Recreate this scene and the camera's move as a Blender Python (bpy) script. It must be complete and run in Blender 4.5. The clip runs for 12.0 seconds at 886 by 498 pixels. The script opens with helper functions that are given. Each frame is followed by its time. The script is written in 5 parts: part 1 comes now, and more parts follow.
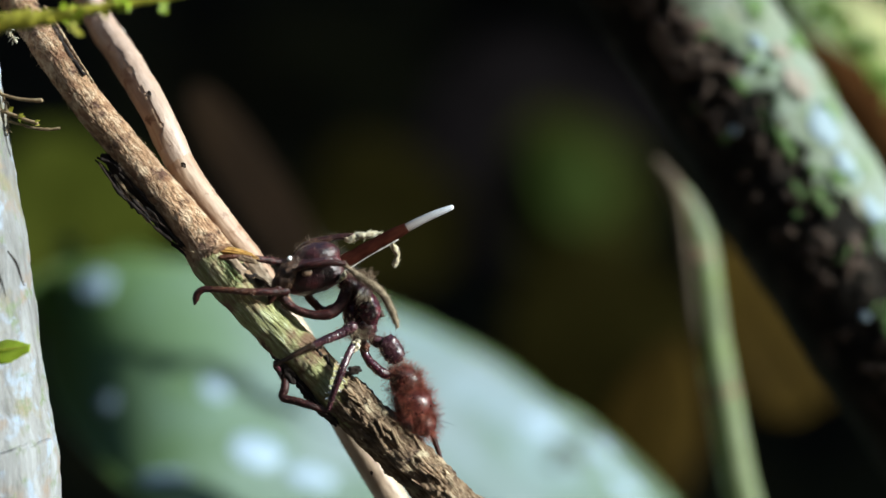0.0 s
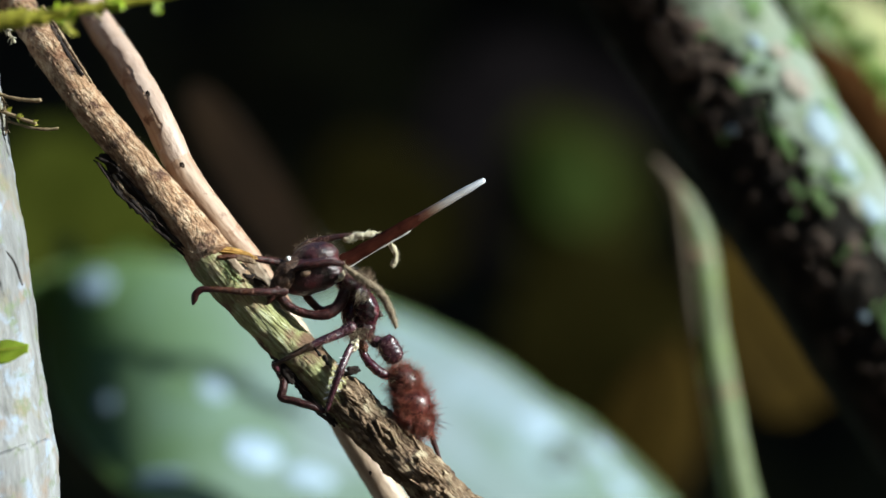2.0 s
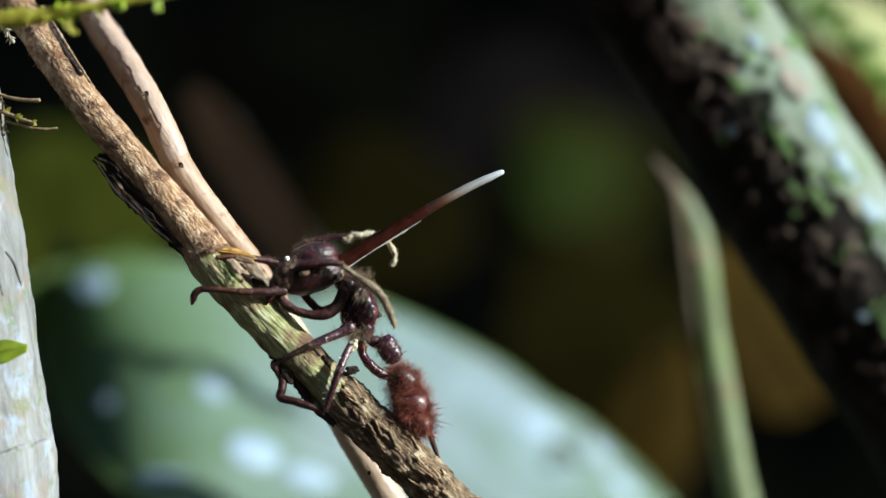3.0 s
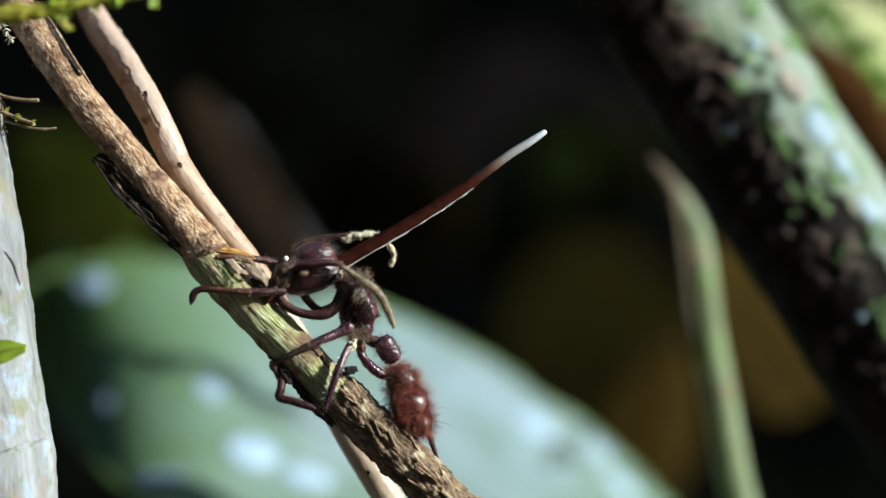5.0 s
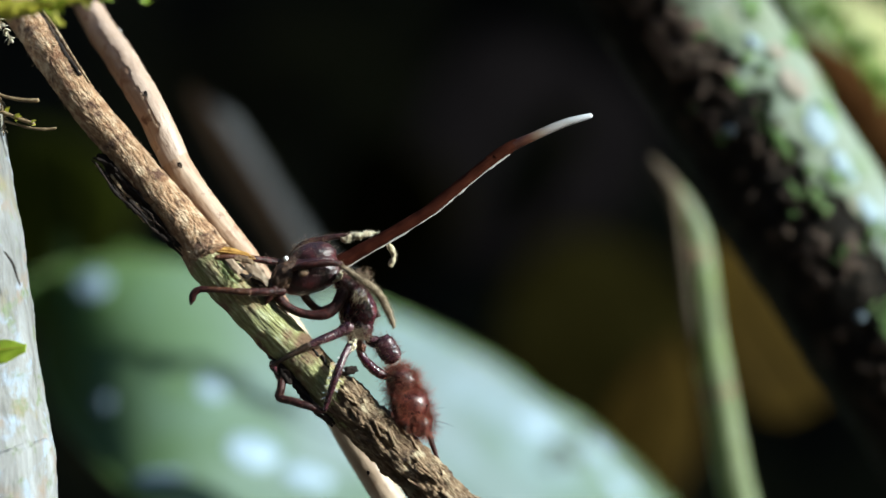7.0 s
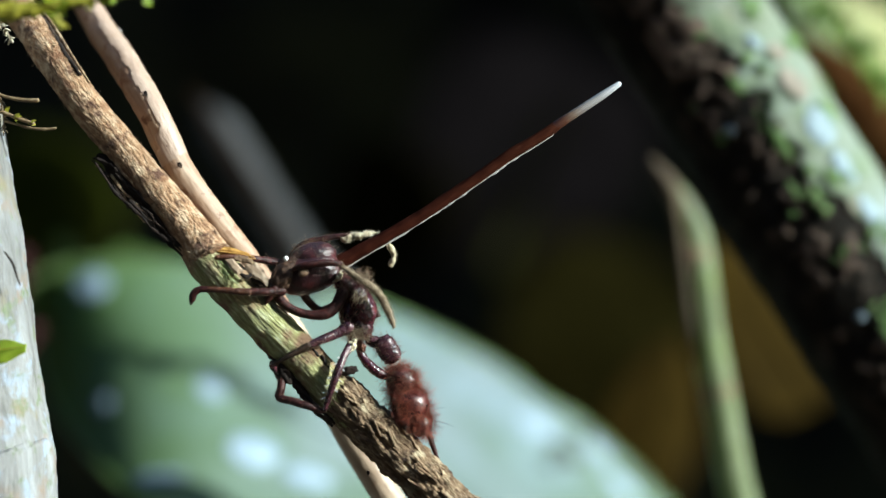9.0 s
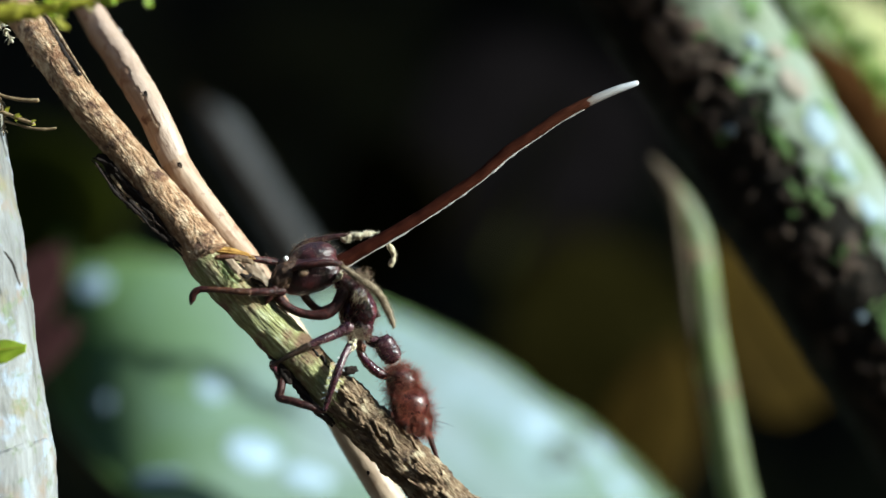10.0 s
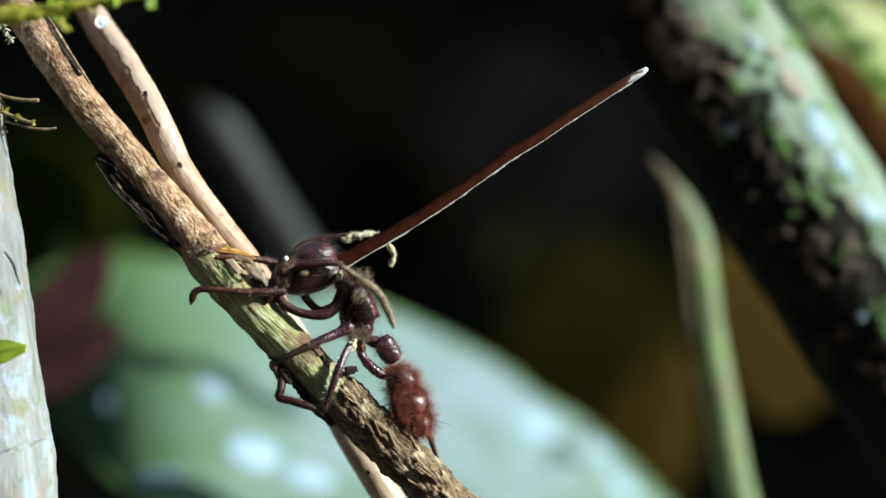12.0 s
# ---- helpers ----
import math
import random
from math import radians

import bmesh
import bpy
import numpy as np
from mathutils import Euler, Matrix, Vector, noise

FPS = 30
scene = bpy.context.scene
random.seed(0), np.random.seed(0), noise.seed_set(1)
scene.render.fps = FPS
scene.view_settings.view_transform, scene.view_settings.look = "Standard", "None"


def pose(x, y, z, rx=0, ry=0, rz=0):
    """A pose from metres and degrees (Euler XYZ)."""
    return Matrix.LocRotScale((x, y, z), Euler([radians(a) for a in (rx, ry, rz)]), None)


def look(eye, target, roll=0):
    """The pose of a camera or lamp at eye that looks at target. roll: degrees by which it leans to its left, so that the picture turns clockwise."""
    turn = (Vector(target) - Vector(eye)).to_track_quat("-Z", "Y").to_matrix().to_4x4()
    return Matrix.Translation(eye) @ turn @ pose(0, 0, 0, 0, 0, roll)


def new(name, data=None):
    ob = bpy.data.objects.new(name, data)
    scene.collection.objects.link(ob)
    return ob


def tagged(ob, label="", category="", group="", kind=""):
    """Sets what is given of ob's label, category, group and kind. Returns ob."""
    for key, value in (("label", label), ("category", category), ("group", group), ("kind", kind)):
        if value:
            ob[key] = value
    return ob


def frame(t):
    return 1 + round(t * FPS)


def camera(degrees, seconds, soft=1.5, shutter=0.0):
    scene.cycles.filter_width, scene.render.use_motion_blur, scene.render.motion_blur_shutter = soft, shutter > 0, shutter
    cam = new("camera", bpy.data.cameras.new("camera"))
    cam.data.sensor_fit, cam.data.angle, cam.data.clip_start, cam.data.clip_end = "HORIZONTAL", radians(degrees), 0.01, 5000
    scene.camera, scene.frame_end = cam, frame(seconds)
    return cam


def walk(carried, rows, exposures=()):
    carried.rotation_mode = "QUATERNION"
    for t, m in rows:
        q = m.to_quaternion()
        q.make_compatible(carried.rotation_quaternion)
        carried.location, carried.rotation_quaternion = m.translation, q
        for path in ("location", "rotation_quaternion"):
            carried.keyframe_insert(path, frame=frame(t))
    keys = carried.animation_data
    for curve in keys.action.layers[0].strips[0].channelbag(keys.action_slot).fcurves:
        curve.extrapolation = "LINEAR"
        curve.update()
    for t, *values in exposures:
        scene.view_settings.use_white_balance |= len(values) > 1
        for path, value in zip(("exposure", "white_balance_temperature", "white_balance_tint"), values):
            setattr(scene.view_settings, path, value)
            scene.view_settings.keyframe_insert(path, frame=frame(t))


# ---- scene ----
import itertools
from mathutils.bvhtree import BVHTree

# One unit is about 0.048 mm: u runs to the right, v down, d away from the camera behind the plane of the ant.
UNIT = 0.075 / 1568
FOV = 20.0
REACH = 0.0375 / math.tan(radians(FOV / 2))
EYE_Z = 0.25

# ---- camera ----
cam = camera(FOV, 12.0, soft=1.55)
cam.data.dof.use_dof = True
cam.data.dof.focus_distance = REACH
cam.data.dof.aperture_fstop = 11.0
cam.data.dof.aperture_blades = 7
DRIFT = ((0.0, 6.5), (0.5, 6.5), (1.0, 6.0), (1.5, 5.0), (2.0, 4.0), (2.5, 3.2), (3.0, 2.0), (3.6, 0.9), (4.2, 0.3), (5.0, 0.0), (12.0, 0.0))
walk(cam, [(t, pose(0, -REACH, EYE_Z, 90, 0, math.degrees(a * UNIT / REACH))) for t, a in DRIFT], exposures=((0.0, 0.98, 5940, -1), (5.0, 1.03, 5920, -2), (12.0, 1.13, 5910, -6)))

# ---- light ----
SUN_AIM = Vector((0.85, -0.27, 0.45)).normalized()
world = bpy.data.worlds.new("sky")
scene.world = world
world.use_nodes = True
sky = world.node_tree.nodes.new("ShaderNodeTexSky")
sky.sky_type, sky.sun_disc = "NISHITA", False
sky.sun_elevation = math.asin(SUN_AIM.z)
sky.sun_rotation = math.atan2(SUN_AIM.x, SUN_AIM.y)
background = world.node_tree.nodes["Background"]
background.inputs["Strength"].default_value = 0.10
world.node_tree.links.new(sky.outputs["Color"], background.inputs["Color"])
sun = new("sun", bpy.data.lights.new("sun", "SUN"))
sun.data.energy, sun.data.angle, sun.data.color = 5.0, radians(0.6), (1.0, 0.965, 0.91)
sun.matrix_world = look(SUN_AIM * 3, (0, 0, 0))


# ---- materials ----
def material(name, colours, scale=1500, rough=0.7, bump=0.3, bump_scale=3000, stretch=None, spots=None, spot_scale=700,
             spot_cut=0.62, spec=0.4, coat=0.0, subsurface=0.0, glow_through=None, fine=6.0, depth=0.0002, spot_soft=0.06,
             rough_spread=0.12, spot_rough=None):
    """A surface of mottled colours with grain, patches and relief, in metres."""
    m = bpy.data.materials.new(name)
    m.use_nodes = True
    n, link = m.node_tree.nodes, m.node_tree.links.new
    shader = n["Principled BSDF"]
    coords = n.new("ShaderNodeTexCoord")
    place = coords.outputs["UV"] if stretch else coords.outputs["Object"]
    mapping = n.new("ShaderNodeMapping")
    mapping.inputs["Scale"].default_value = stretch or (1, 1, 1)
    link(place, mapping.inputs["Vector"])

    def cloud(size, detail, source):
        c = n.new("ShaderNodeTexNoise")
        c.inputs["Scale"].default_value, c.inputs["Detail"].default_value = size, detail
        c.inputs["Roughness"].default_value = 0.6
        link(source, c.inputs["Vector"])
        return c.outputs["Fac"]

    grain = cloud(scale, fine, mapping.outputs["Vector"])
    ramp = n.new("ShaderNodeValToRGB")
    for k, c in enumerate(colours):
        at_ = 0.28 + 0.44 * k / max(1, len(colours) - 1)
        e = ramp.color_ramp.elements[k] if k < 2 else ramp.color_ramp.elements.new(at_)
        e.position, e.color = at_, (*c, 1)
    link(grain, ramp.inputs["Fac"])
    colour = ramp.outputs["Color"]
    broad = cloud(scale * 0.17, 3, coords.outputs["Object"])
    tone = n.new("ShaderNodeMapRange")
    tone.inputs["From Min"].default_value, tone.inputs["From Max"].default_value = 0.3, 0.7
    tone.inputs["To Min"].default_value, tone.inputs["To Max"].default_value = 0.72, 1.2
    link(broad, tone.inputs["Value"])
    mul = n.new("ShaderNodeMix")
    mul.data_type, mul.blend_type = "RGBA", "MULTIPLY"
    mul.inputs["Factor"].default_value = 1.0
    link(colour, mul.inputs["A"])
    link(tone.outputs["Result"], mul.inputs["B"])
    colour = mul.outputs["Result"]
    rough_map = n.new("ShaderNodeMapRange")
    rough_map.inputs["To Min"].default_value, rough_map.inputs["To Max"].default_value = max(0.03, rough - rough_spread), min(1, rough + rough_spread)
    link(grain, rough_map.inputs["Value"])
    rough_out = rough_map.outputs["Result"]
    for k, patch in enumerate(spots or ()):
        mask = n.new("ShaderNodeMapRange")
        mask.inputs["From Min"].default_value, mask.inputs["From Max"].default_value = spot_cut, spot_cut + spot_soft
        shifted = n.new("ShaderNodeMapping")
        shifted.inputs["Location"].default_value = (0.31 * k + 0.07, 0.17 * k, 0.05)
        link(coords.outputs["Object"], shifted.inputs["Vector"])
        link(cloud(spot_scale * (1 + 0.45 * k), 4, shifted.outputs["Vector"]), mask.inputs["Value"])
        mix = n.new("ShaderNodeMix")
        mix.data_type = "RGBA"
        link(mask.outputs["Result"], mix.inputs["Factor"])
        link(colour, mix.inputs["A"])
        mix.inputs["B"].default_value = (*patch, 1)
        colour = mix.outputs["Result"]
    link(colour, shader.inputs["Base Color"])
    link(rough_out, shader.inputs["Roughness"])
    shader.inputs["Specular IOR Level"].default_value = spec
    shader.inputs["Coat Weight"].default_value = coat
    shader.inputs["Coat Roughness"].default_value = 0.25
    if subsurface:
        shader.inputs["Subsurface Weight"].default_value = subsurface
        shader.inputs["Subsurface Radius"].default_value = (1.0, 0.6, 0.4)
        shader.inputs["Subsurface Scale"].default_value = 0.0006
    if bump:
        b = n.new("ShaderNodeBump")
        b.inputs["Strength"].default_value, b.inputs["Distance"].default_value = bump, depth
        link(cloud(bump_scale, 5, mapping.outputs["Vector"]), b.inputs["Height"])
        link(b.outputs["Normal"], shader.inputs["Normal"])
    if glow_through:
        thin = n.new("ShaderNodeBsdfTranslucent")
        thin.inputs["Color"].default_value = (*glow_through, 1)
        add = n.new("ShaderNodeMixShader")
        add.inputs["Fac"].default_value = 0.35
        link(shader.outputs["BSDF"], add.inputs[1])
        link(thin.outputs["BSDF"], add.inputs[2])
        link(add.outputs["Shader"], n["Material Output"].inputs["Surface"])
    return m


TAN_BARK = material("tan_bark", [(0.10, 0.042, 0.018), (0.33, 0.19, 0.10), (0.60, 0.45, 0.30)], scale=300, stretch=(6, 2.6, 1), bump=1.0,
                    bump_scale=620, spots=[(0.17, 0.075, 0.034), (0.52, 0.38, 0.25), (0.085, 0.038, 0.02)], spot_scale=360, spot_cut=0.54, spot_soft=0.12, rough=0.75, depth=0.0005)
PINK_BARK = material("pink_bark", [(0.21, 0.112, 0.066), (0.345, 0.22, 0.145), (0.46, 0.335, 0.245)], scale=120, stretch=(5, 1.2, 1), bump=0.35,
                     bump_scale=400, spots=[(0.20, 0.095, 0.05), (0.13, 0.062, 0.034)], spot_scale=420, spot_cut=0.60, spot_soft=0.10, rough=0.55, depth=0.0003)
# lighter bark that stands for light bounced onto the lower vine
BOUNCE_LIT_BARK = material("bounce_lit_tan_bark", [(0.34, 0.235, 0.165), (0.45, 0.335, 0.24), (0.54, 0.43, 0.325)], scale=120, stretch=(5, 1.2, 1), bump=0.3,
                    bump_scale=400, spots=[(0.36, 0.23, 0.14)], spot_scale=500, spot_cut=0.63, spot_soft=0.1, rough=0.5, depth=0.0003)
CREAM_BARK = material("cream_bark_plate", [(0.26, 0.17, 0.11), (0.40, 0.29, 0.20), (0.54, 0.43, 0.32)], scale=900, rough=0.7, bump=0.5, bump_scale=1800)
# paler bark colours that paint the vine's sunlit side
SUNLIT_BARK = material("sunlit_side_bark", [(0.29, 0.188, 0.135), (0.375, 0.266, 0.203), (0.46, 0.348, 0.282)], scale=120, stretch=(5, 1.2, 1), bump=0.4,
                     bump_scale=400, spots=[(0.33, 0.21, 0.13)], spot_scale=500, spot_cut=0.62, spot_soft=0.1, rough=0.5, depth=0.0003)
GREEN_BARK = material("green_bark", [(0.12, 0.085, 0.035), (0.31, 0.31, 0.12), (0.66, 0.66, 0.44)], scale=300, stretch=(12, 1.6, 1), bump=1.0,
                      bump_scale=420, spots=[(0.26, 0.165, 0.095), (0.16, 0.09, 0.048)], spot_scale=210, spot_cut=0.505, spot_soft=0.12, rough=0.7, depth=0.0005)
GREEN_SHRED = material("green_shred", [(0.20, 0.22, 0.08), (0.40, 0.45, 0.20), (0.62, 0.66, 0.40)], scale=1500, rough=0.7, bump=0.2)
ROUGH_BARK = material("rough_bark", [(0.05, 0.026, 0.014), (0.21, 0.135, 0.078), (0.50, 0.39, 0.25)], scale=420, stretch=(6, 1.6, 1), bump=1.0, bump_scale=700,
                      spots=[(0.46, 0.38, 0.25), (0.06, 0.03, 0.017)], spot_scale=460, spot_cut=0.58, spot_soft=0.1, rough=0.85, depth=0.0006)
FLAKE_BARK = material("flake_bark", [(0.07, 0.036, 0.02), (0.24, 0.155, 0.09), (0.50, 0.39, 0.25)], scale=900, bump=0.9, bump_scale=1600, rough=0.85, depth=0.0004)
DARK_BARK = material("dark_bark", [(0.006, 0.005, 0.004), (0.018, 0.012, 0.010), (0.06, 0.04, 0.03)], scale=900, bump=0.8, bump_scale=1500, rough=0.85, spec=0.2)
PALE_BARK = material("pale_bark", [(0.10, 0.095, 0.088), (0.20, 0.20, 0.20), (0.29, 0.30, 0.315)], scale=150, stretch=(3, 1.0, 1), bump=0.7,
                     bump_scale=420, spots=[(0.17, 0.15, 0.10), (0.20, 0.15, 0.115), (0.24, 0.29, 0.37), (0.12, 0.15, 0.075)], spot_scale=210, spot_cut=0.56, spot_soft=0.14, rough=0.8, depth=0.0005)
MOSS = material("moss", [(0.12, 0.105, 0.009), (0.29, 0.26, 0.022), (0.48, 0.45, 0.055)], scale=1200, rough=0.6, bump=0.2, glow_through=(0.25, 0.32, 0.04))
BRIGHT_MOSS = material("bright_moss", [(0.14, 0.17, 0.008), (0.27, 0.36, 0.02), (0.38, 0.48, 0.04)], scale=700, rough=0.5, bump=0.2, glow_through=(0.3, 0.4, 0.03))
MOSS_BROWN = material("moss_stem", [(0.10, 0.06, 0.03), (0.22, 0.15, 0.08), (0.30, 0.24, 0.14)], scale=1500)
# near-black bark: the branch's shaded side is put into the colour
SHADED_BRANCH_BARK = material("lichen_branch_shaded_bark", [(0.004, 0.004, 0.004), (0.012, 0.010, 0.008), (0.035, 0.028, 0.022)], scale=420, bump=0.9,
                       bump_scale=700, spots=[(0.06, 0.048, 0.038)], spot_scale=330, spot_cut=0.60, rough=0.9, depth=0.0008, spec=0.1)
BROWN_CRUST = material("brown_crust", [(0.02, 0.013, 0.009), (0.065, 0.043, 0.031), (0.15, 0.108, 0.082)], scale=120, rough=0.9, bump=0.4)
LICHEN = material("lichen", [(0.10, 0.105, 0.07), (0.165, 0.195, 0.145), (0.22, 0.26, 0.24)], scale=60, rough=0.9, bump=0.4,
                  spots=[(0.11, 0.165, 0.06), (0.22, 0.175, 0.145), (0.24, 0.295, 0.33)], spot_scale=50, spot_cut=0.56, spot_soft=0.14)
BLUE_LICHEN = material("pale_blue_lichen", [(0.19, 0.24, 0.265), (0.225, 0.285, 0.325), (0.27, 0.335, 0.38)], scale=120, rough=0.9, bump=0.3)
PINK_LICHEN = material("pinkish_lichen", [(0.17, 0.145, 0.115), (0.22, 0.19, 0.155), (0.27, 0.245, 0.205)], scale=120, rough=0.9, bump=0.3)
BRANCH_MOSS = material("branch_moss", [(0.03, 0.06, 0.01), (0.08, 0.14, 0.035), (0.15, 0.22, 0.08)], scale=500, rough=0.8, bump=0.4)
LEAF = material("leaf_blade", [(0.12, 0.18, 0.115), (0.207, 0.264, 0.26), (0.315, 0.37, 0.43)], scale=48, rough=0.55, bump=0.25, bump_scale=300,
                spots=[(0.155, 0.225, 0.15), (0.29, 0.37, 0.44)], spot_scale=34, spot_cut=0.51, spec=0.15, glow_through=(0.10, 0.20, 0.05), spot_soft=0.2)


def fresher_base(m, near, far, green):
    """The wax bloom of a leaf wears off towards its base, where the blade is plain green; ends in metres along its own x."""
    n, link = m.node_tree.nodes, m.node_tree.links.new
    shader = n["Principled BSDF"]
    bloom = shader.inputs["Base Color"].links[0].from_socket
    coords, axis = n.new("ShaderNodeTexCoord"), n.new("ShaderNodeSeparateXYZ")
    link(coords.outputs["Object"], axis.inputs["Vector"])
    cloud = n.new("ShaderNodeTexNoise")
    cloud.inputs["Scale"].default_value, cloud.inputs["Detail"].default_value = 60, 3
    link(coords.outputs["Object"], cloud.inputs["Vector"])
    reach = n.new("ShaderNodeMath")
    reach.operation = "MULTIPLY_ADD"
    link(cloud.outputs["Fac"], reach.inputs[0])
    reach.inputs[1].default_value = 0.012
    link(axis.outputs["X"], reach.inputs[2])
    worn = n.new("ShaderNodeMapRange")
    worn.inputs["From Min"].default_value, worn.inputs["From Max"].default_value = near, far
    link(reach.outputs["Value"], worn.inputs["Value"])
    mix = n.new("ShaderNodeMix")
    mix.data_type = "RGBA"
    link(worn.outputs["Result"], mix.inputs["Factor"])
    mix.inputs["A"].default_value = (*green, 1)
    link(bloom, mix.inputs["B"])
    link(mix.outputs["Result"], shader.inputs["Base Color"])


fresher_base(LEAF, -0.034, 0.008, (0.115, 0.195, 0.06))
LEAF_RIM = material("leaf_margin", [(0.07, 0.12, 0.03), (0.12, 0.19, 0.05), (0.18, 0.26, 0.09)], scale=200, rough=0.5)
SPECK = material("dark_leaf_speck", [(0.02, 0.026, 0.02), (0.045, 0.056, 0.044), (0.08, 0.095, 0.08)], scale=300, rough=0.8)
WAX = material("pale_leaf_spot", [(0.23, 0.295, 0.37), (0.28, 0.355, 0.44), (0.34, 0.42, 0.515)], scale=200, rough=0.6, spec=0.2)
SHEATH = material("papery_sheath", [(0.03, 0.02, 0.011), (0.065, 0.045, 0.026), (0.12, 0.09, 0.055)], scale=200, rough=0.8, bump=0.3)
STALK_GREEN = material("green_stalk", [(0.12, 0.15, 0.07), (0.205, 0.245, 0.12), (0.33, 0.37, 0.23)], scale=120, rough=0.5, bump=0.2,
                       spots=[(0.18, 0.135, 0.09), (0.21, 0.27, 0.10)], spot_scale=110, spot_cut=0.53, spot_soft=0.12, glow_through=(0.2, 0.26, 0.06))
# the stick stands in the sun; its shade is put into this dark grey
STICK = material("shaded_grey_stick", [(0.017, 0.0168, 0.0178), (0.033, 0.0335, 0.036), (0.052, 0.054, 0.058)], scale=150, rough=0.9)
WITHERED = material("withered_strap_leaf", [(0.006, 0.0036, 0.0018), (0.0115, 0.0066, 0.0034), (0.019, 0.011, 0.0056)], scale=60, rough=0.9, spec=0.05, glow_through=(0.05, 0.016, 0.005))
OCHRE_LEAF = material("ochre_leaf", [(0.018, 0.011, 0.002), (0.042, 0.026, 0.004), (0.07, 0.045, 0.008)], scale=60, rough=0.9, spec=0.05, glow_through=(0.03, 0.018, 0.002))
RUST_LEAF = material("rust_leaf", [(0.045, 0.018, 0.006), (0.085, 0.036, 0.012), (0.14, 0.07, 0.025)], scale=90, rough=0.9, spec=0.02, glow_through=(0.05, 0.018, 0.004))
MAROON_LEAF = material("maroon_leaf", [(0.018, 0.008, 0.008), (0.04, 0.016, 0.017), (0.075, 0.035, 0.033)], scale=90, rough=0.9, spec=0.05)
# bright sunlight on this leaf is put into its pale colours
SUN_PAINTED_LEAF = material("sun_painted_leaf", [(0.42, 0.44, 0.15), (0.58, 0.57, 0.27), (0.68, 0.66, 0.38)], scale=90, rough=0.5, glow_through=(0.3, 0.34, 0.1))
# far leaves: near-black colours carry the shade of the undergrowth
SHADED_HAZEL = material("shaded_hazel_leaf", [(0.003, 0.0026, 0.0007), (0.0064, 0.0054, 0.0014), (0.0105, 0.009, 0.0025)], scale=45, rough=1.0, spec=0.0)
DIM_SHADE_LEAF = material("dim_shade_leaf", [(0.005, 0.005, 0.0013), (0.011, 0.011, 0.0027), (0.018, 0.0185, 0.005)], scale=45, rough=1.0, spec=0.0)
SHADED_DUSKY_LEAF = material("shaded_dusky_leaf", [(0.0018, 0.0015, 0.0017), (0.0036, 0.003, 0.0033), (0.006, 0.005, 0.0054)], scale=45, rough=1.0, spec=0.0)
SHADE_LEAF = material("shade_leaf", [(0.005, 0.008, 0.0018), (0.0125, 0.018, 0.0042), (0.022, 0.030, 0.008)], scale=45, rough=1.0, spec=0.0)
SHADED_OLIVE_LEAF = material("shaded_olive_leaf", [(0.012, 0.015, 0.002), (0.024, 0.028, 0.004), (0.04, 0.045, 0.008)], scale=45, rough=1.0, spec=0.0)
GREEN_LEAF = material("fresh_green_leaf", [(0.025, 0.055, 0.006), (0.058, 0.105, 0.016), (0.10, 0.155, 0.032)], scale=50, rough=0.6, spec=0.2, glow_through=(0.05, 0.10, 0.012))
SHOOT_LEAF = material("shoot_leaf", [(0.16, 0.26, 0.06), (0.26, 0.37, 0.11), (0.38, 0.47, 0.18)], scale=60, rough=0.6, spec=0.2, glow_through=(0.22, 0.34, 0.07))
UNDER_LEAF = material("understorey_leaf", [(0.06, 0.10, 0.02), (0.11, 0.16, 0.04), (0.16, 0.21, 0.06)], scale=60, rough=0.5, glow_through=(0.12, 0.18, 0.03))
# the shade of the forest is put into these near-black colours
FOREST = material("forest_wall_shaded", [(0.0022, 0.0022, 0.0023), (0.016, 0.015, 0.0115), (0.10, 0.085, 0.036)], scale=9, rough=1.0, bump=0, spec=0.0)
SOIL = material("leaf_litter", [(0.012, 0.008, 0.005), (0.03, 0.02, 0.012), (0.06, 0.042, 0.025)], scale=40, rough=1.0, bump=0.5, bump_scale=60, depth=0.01)
CHITIN = material("ant_shell", [(0.006, 0.002, 0.003), (0.028, 0.006, 0.008), (0.10, 0.015, 0.016)], scale=900, rough=0.36, bump=0.8, bump_scale=2600,
                  spec=0.6, depth=0.00016, spots=[(0.022, 0.008, 0.008)], spot_scale=800, spot_cut=0.60)
CHITIN_GLOSS = material("glossy_ant_shell", [(0.016, 0.004, 0.008), (0.055, 0.011, 0.018), (0.12, 0.023, 0.032)], scale=1500, rough=0.22, bump=0.7, bump_scale=1900,
                        spec=0.8, depth=0.00018)
CHITIN_VIOLET = material("violet_ant_shell", [(0.012, 0.005, 0.008), (0.042, 0.013, 0.019), (0.095, 0.032, 0.040)], scale=1500, rough=0.24, bump=0.8, bump_scale=2400,
                         spec=0.8, depth=0.00016)
CHITIN_DARK = material("ant_leg_shell", [(0.008, 0.003, 0.003), (0.030, 0.008, 0.0075), (0.085, 0.024, 0.020)], scale=2600, rough=0.42, bump=0.8,
                       bump_scale=6000, spec=0.25, depth=0.0001, spots=[(0.08, 0.042, 0.028)], spot_scale=1300, spot_cut=0.64)
CHITIN_RUST = material("ant_rusty_leg_shell", [(0.025, 0.010, 0.006), (0.085, 0.030, 0.016), (0.20, 0.085, 0.045)], scale=1500, rough=0.45, bump=0.7, bump_scale=5000, spec=0.3)
CHITIN_RED = material("ant_gaster_shell", [(0.018, 0.004, 0.004), (0.060, 0.013, 0.010), (0.12, 0.028, 0.019)], scale=2200, rough=0.30, bump=0.5,
                      bump_scale=6000, spec=0.5, depth=0.00006)
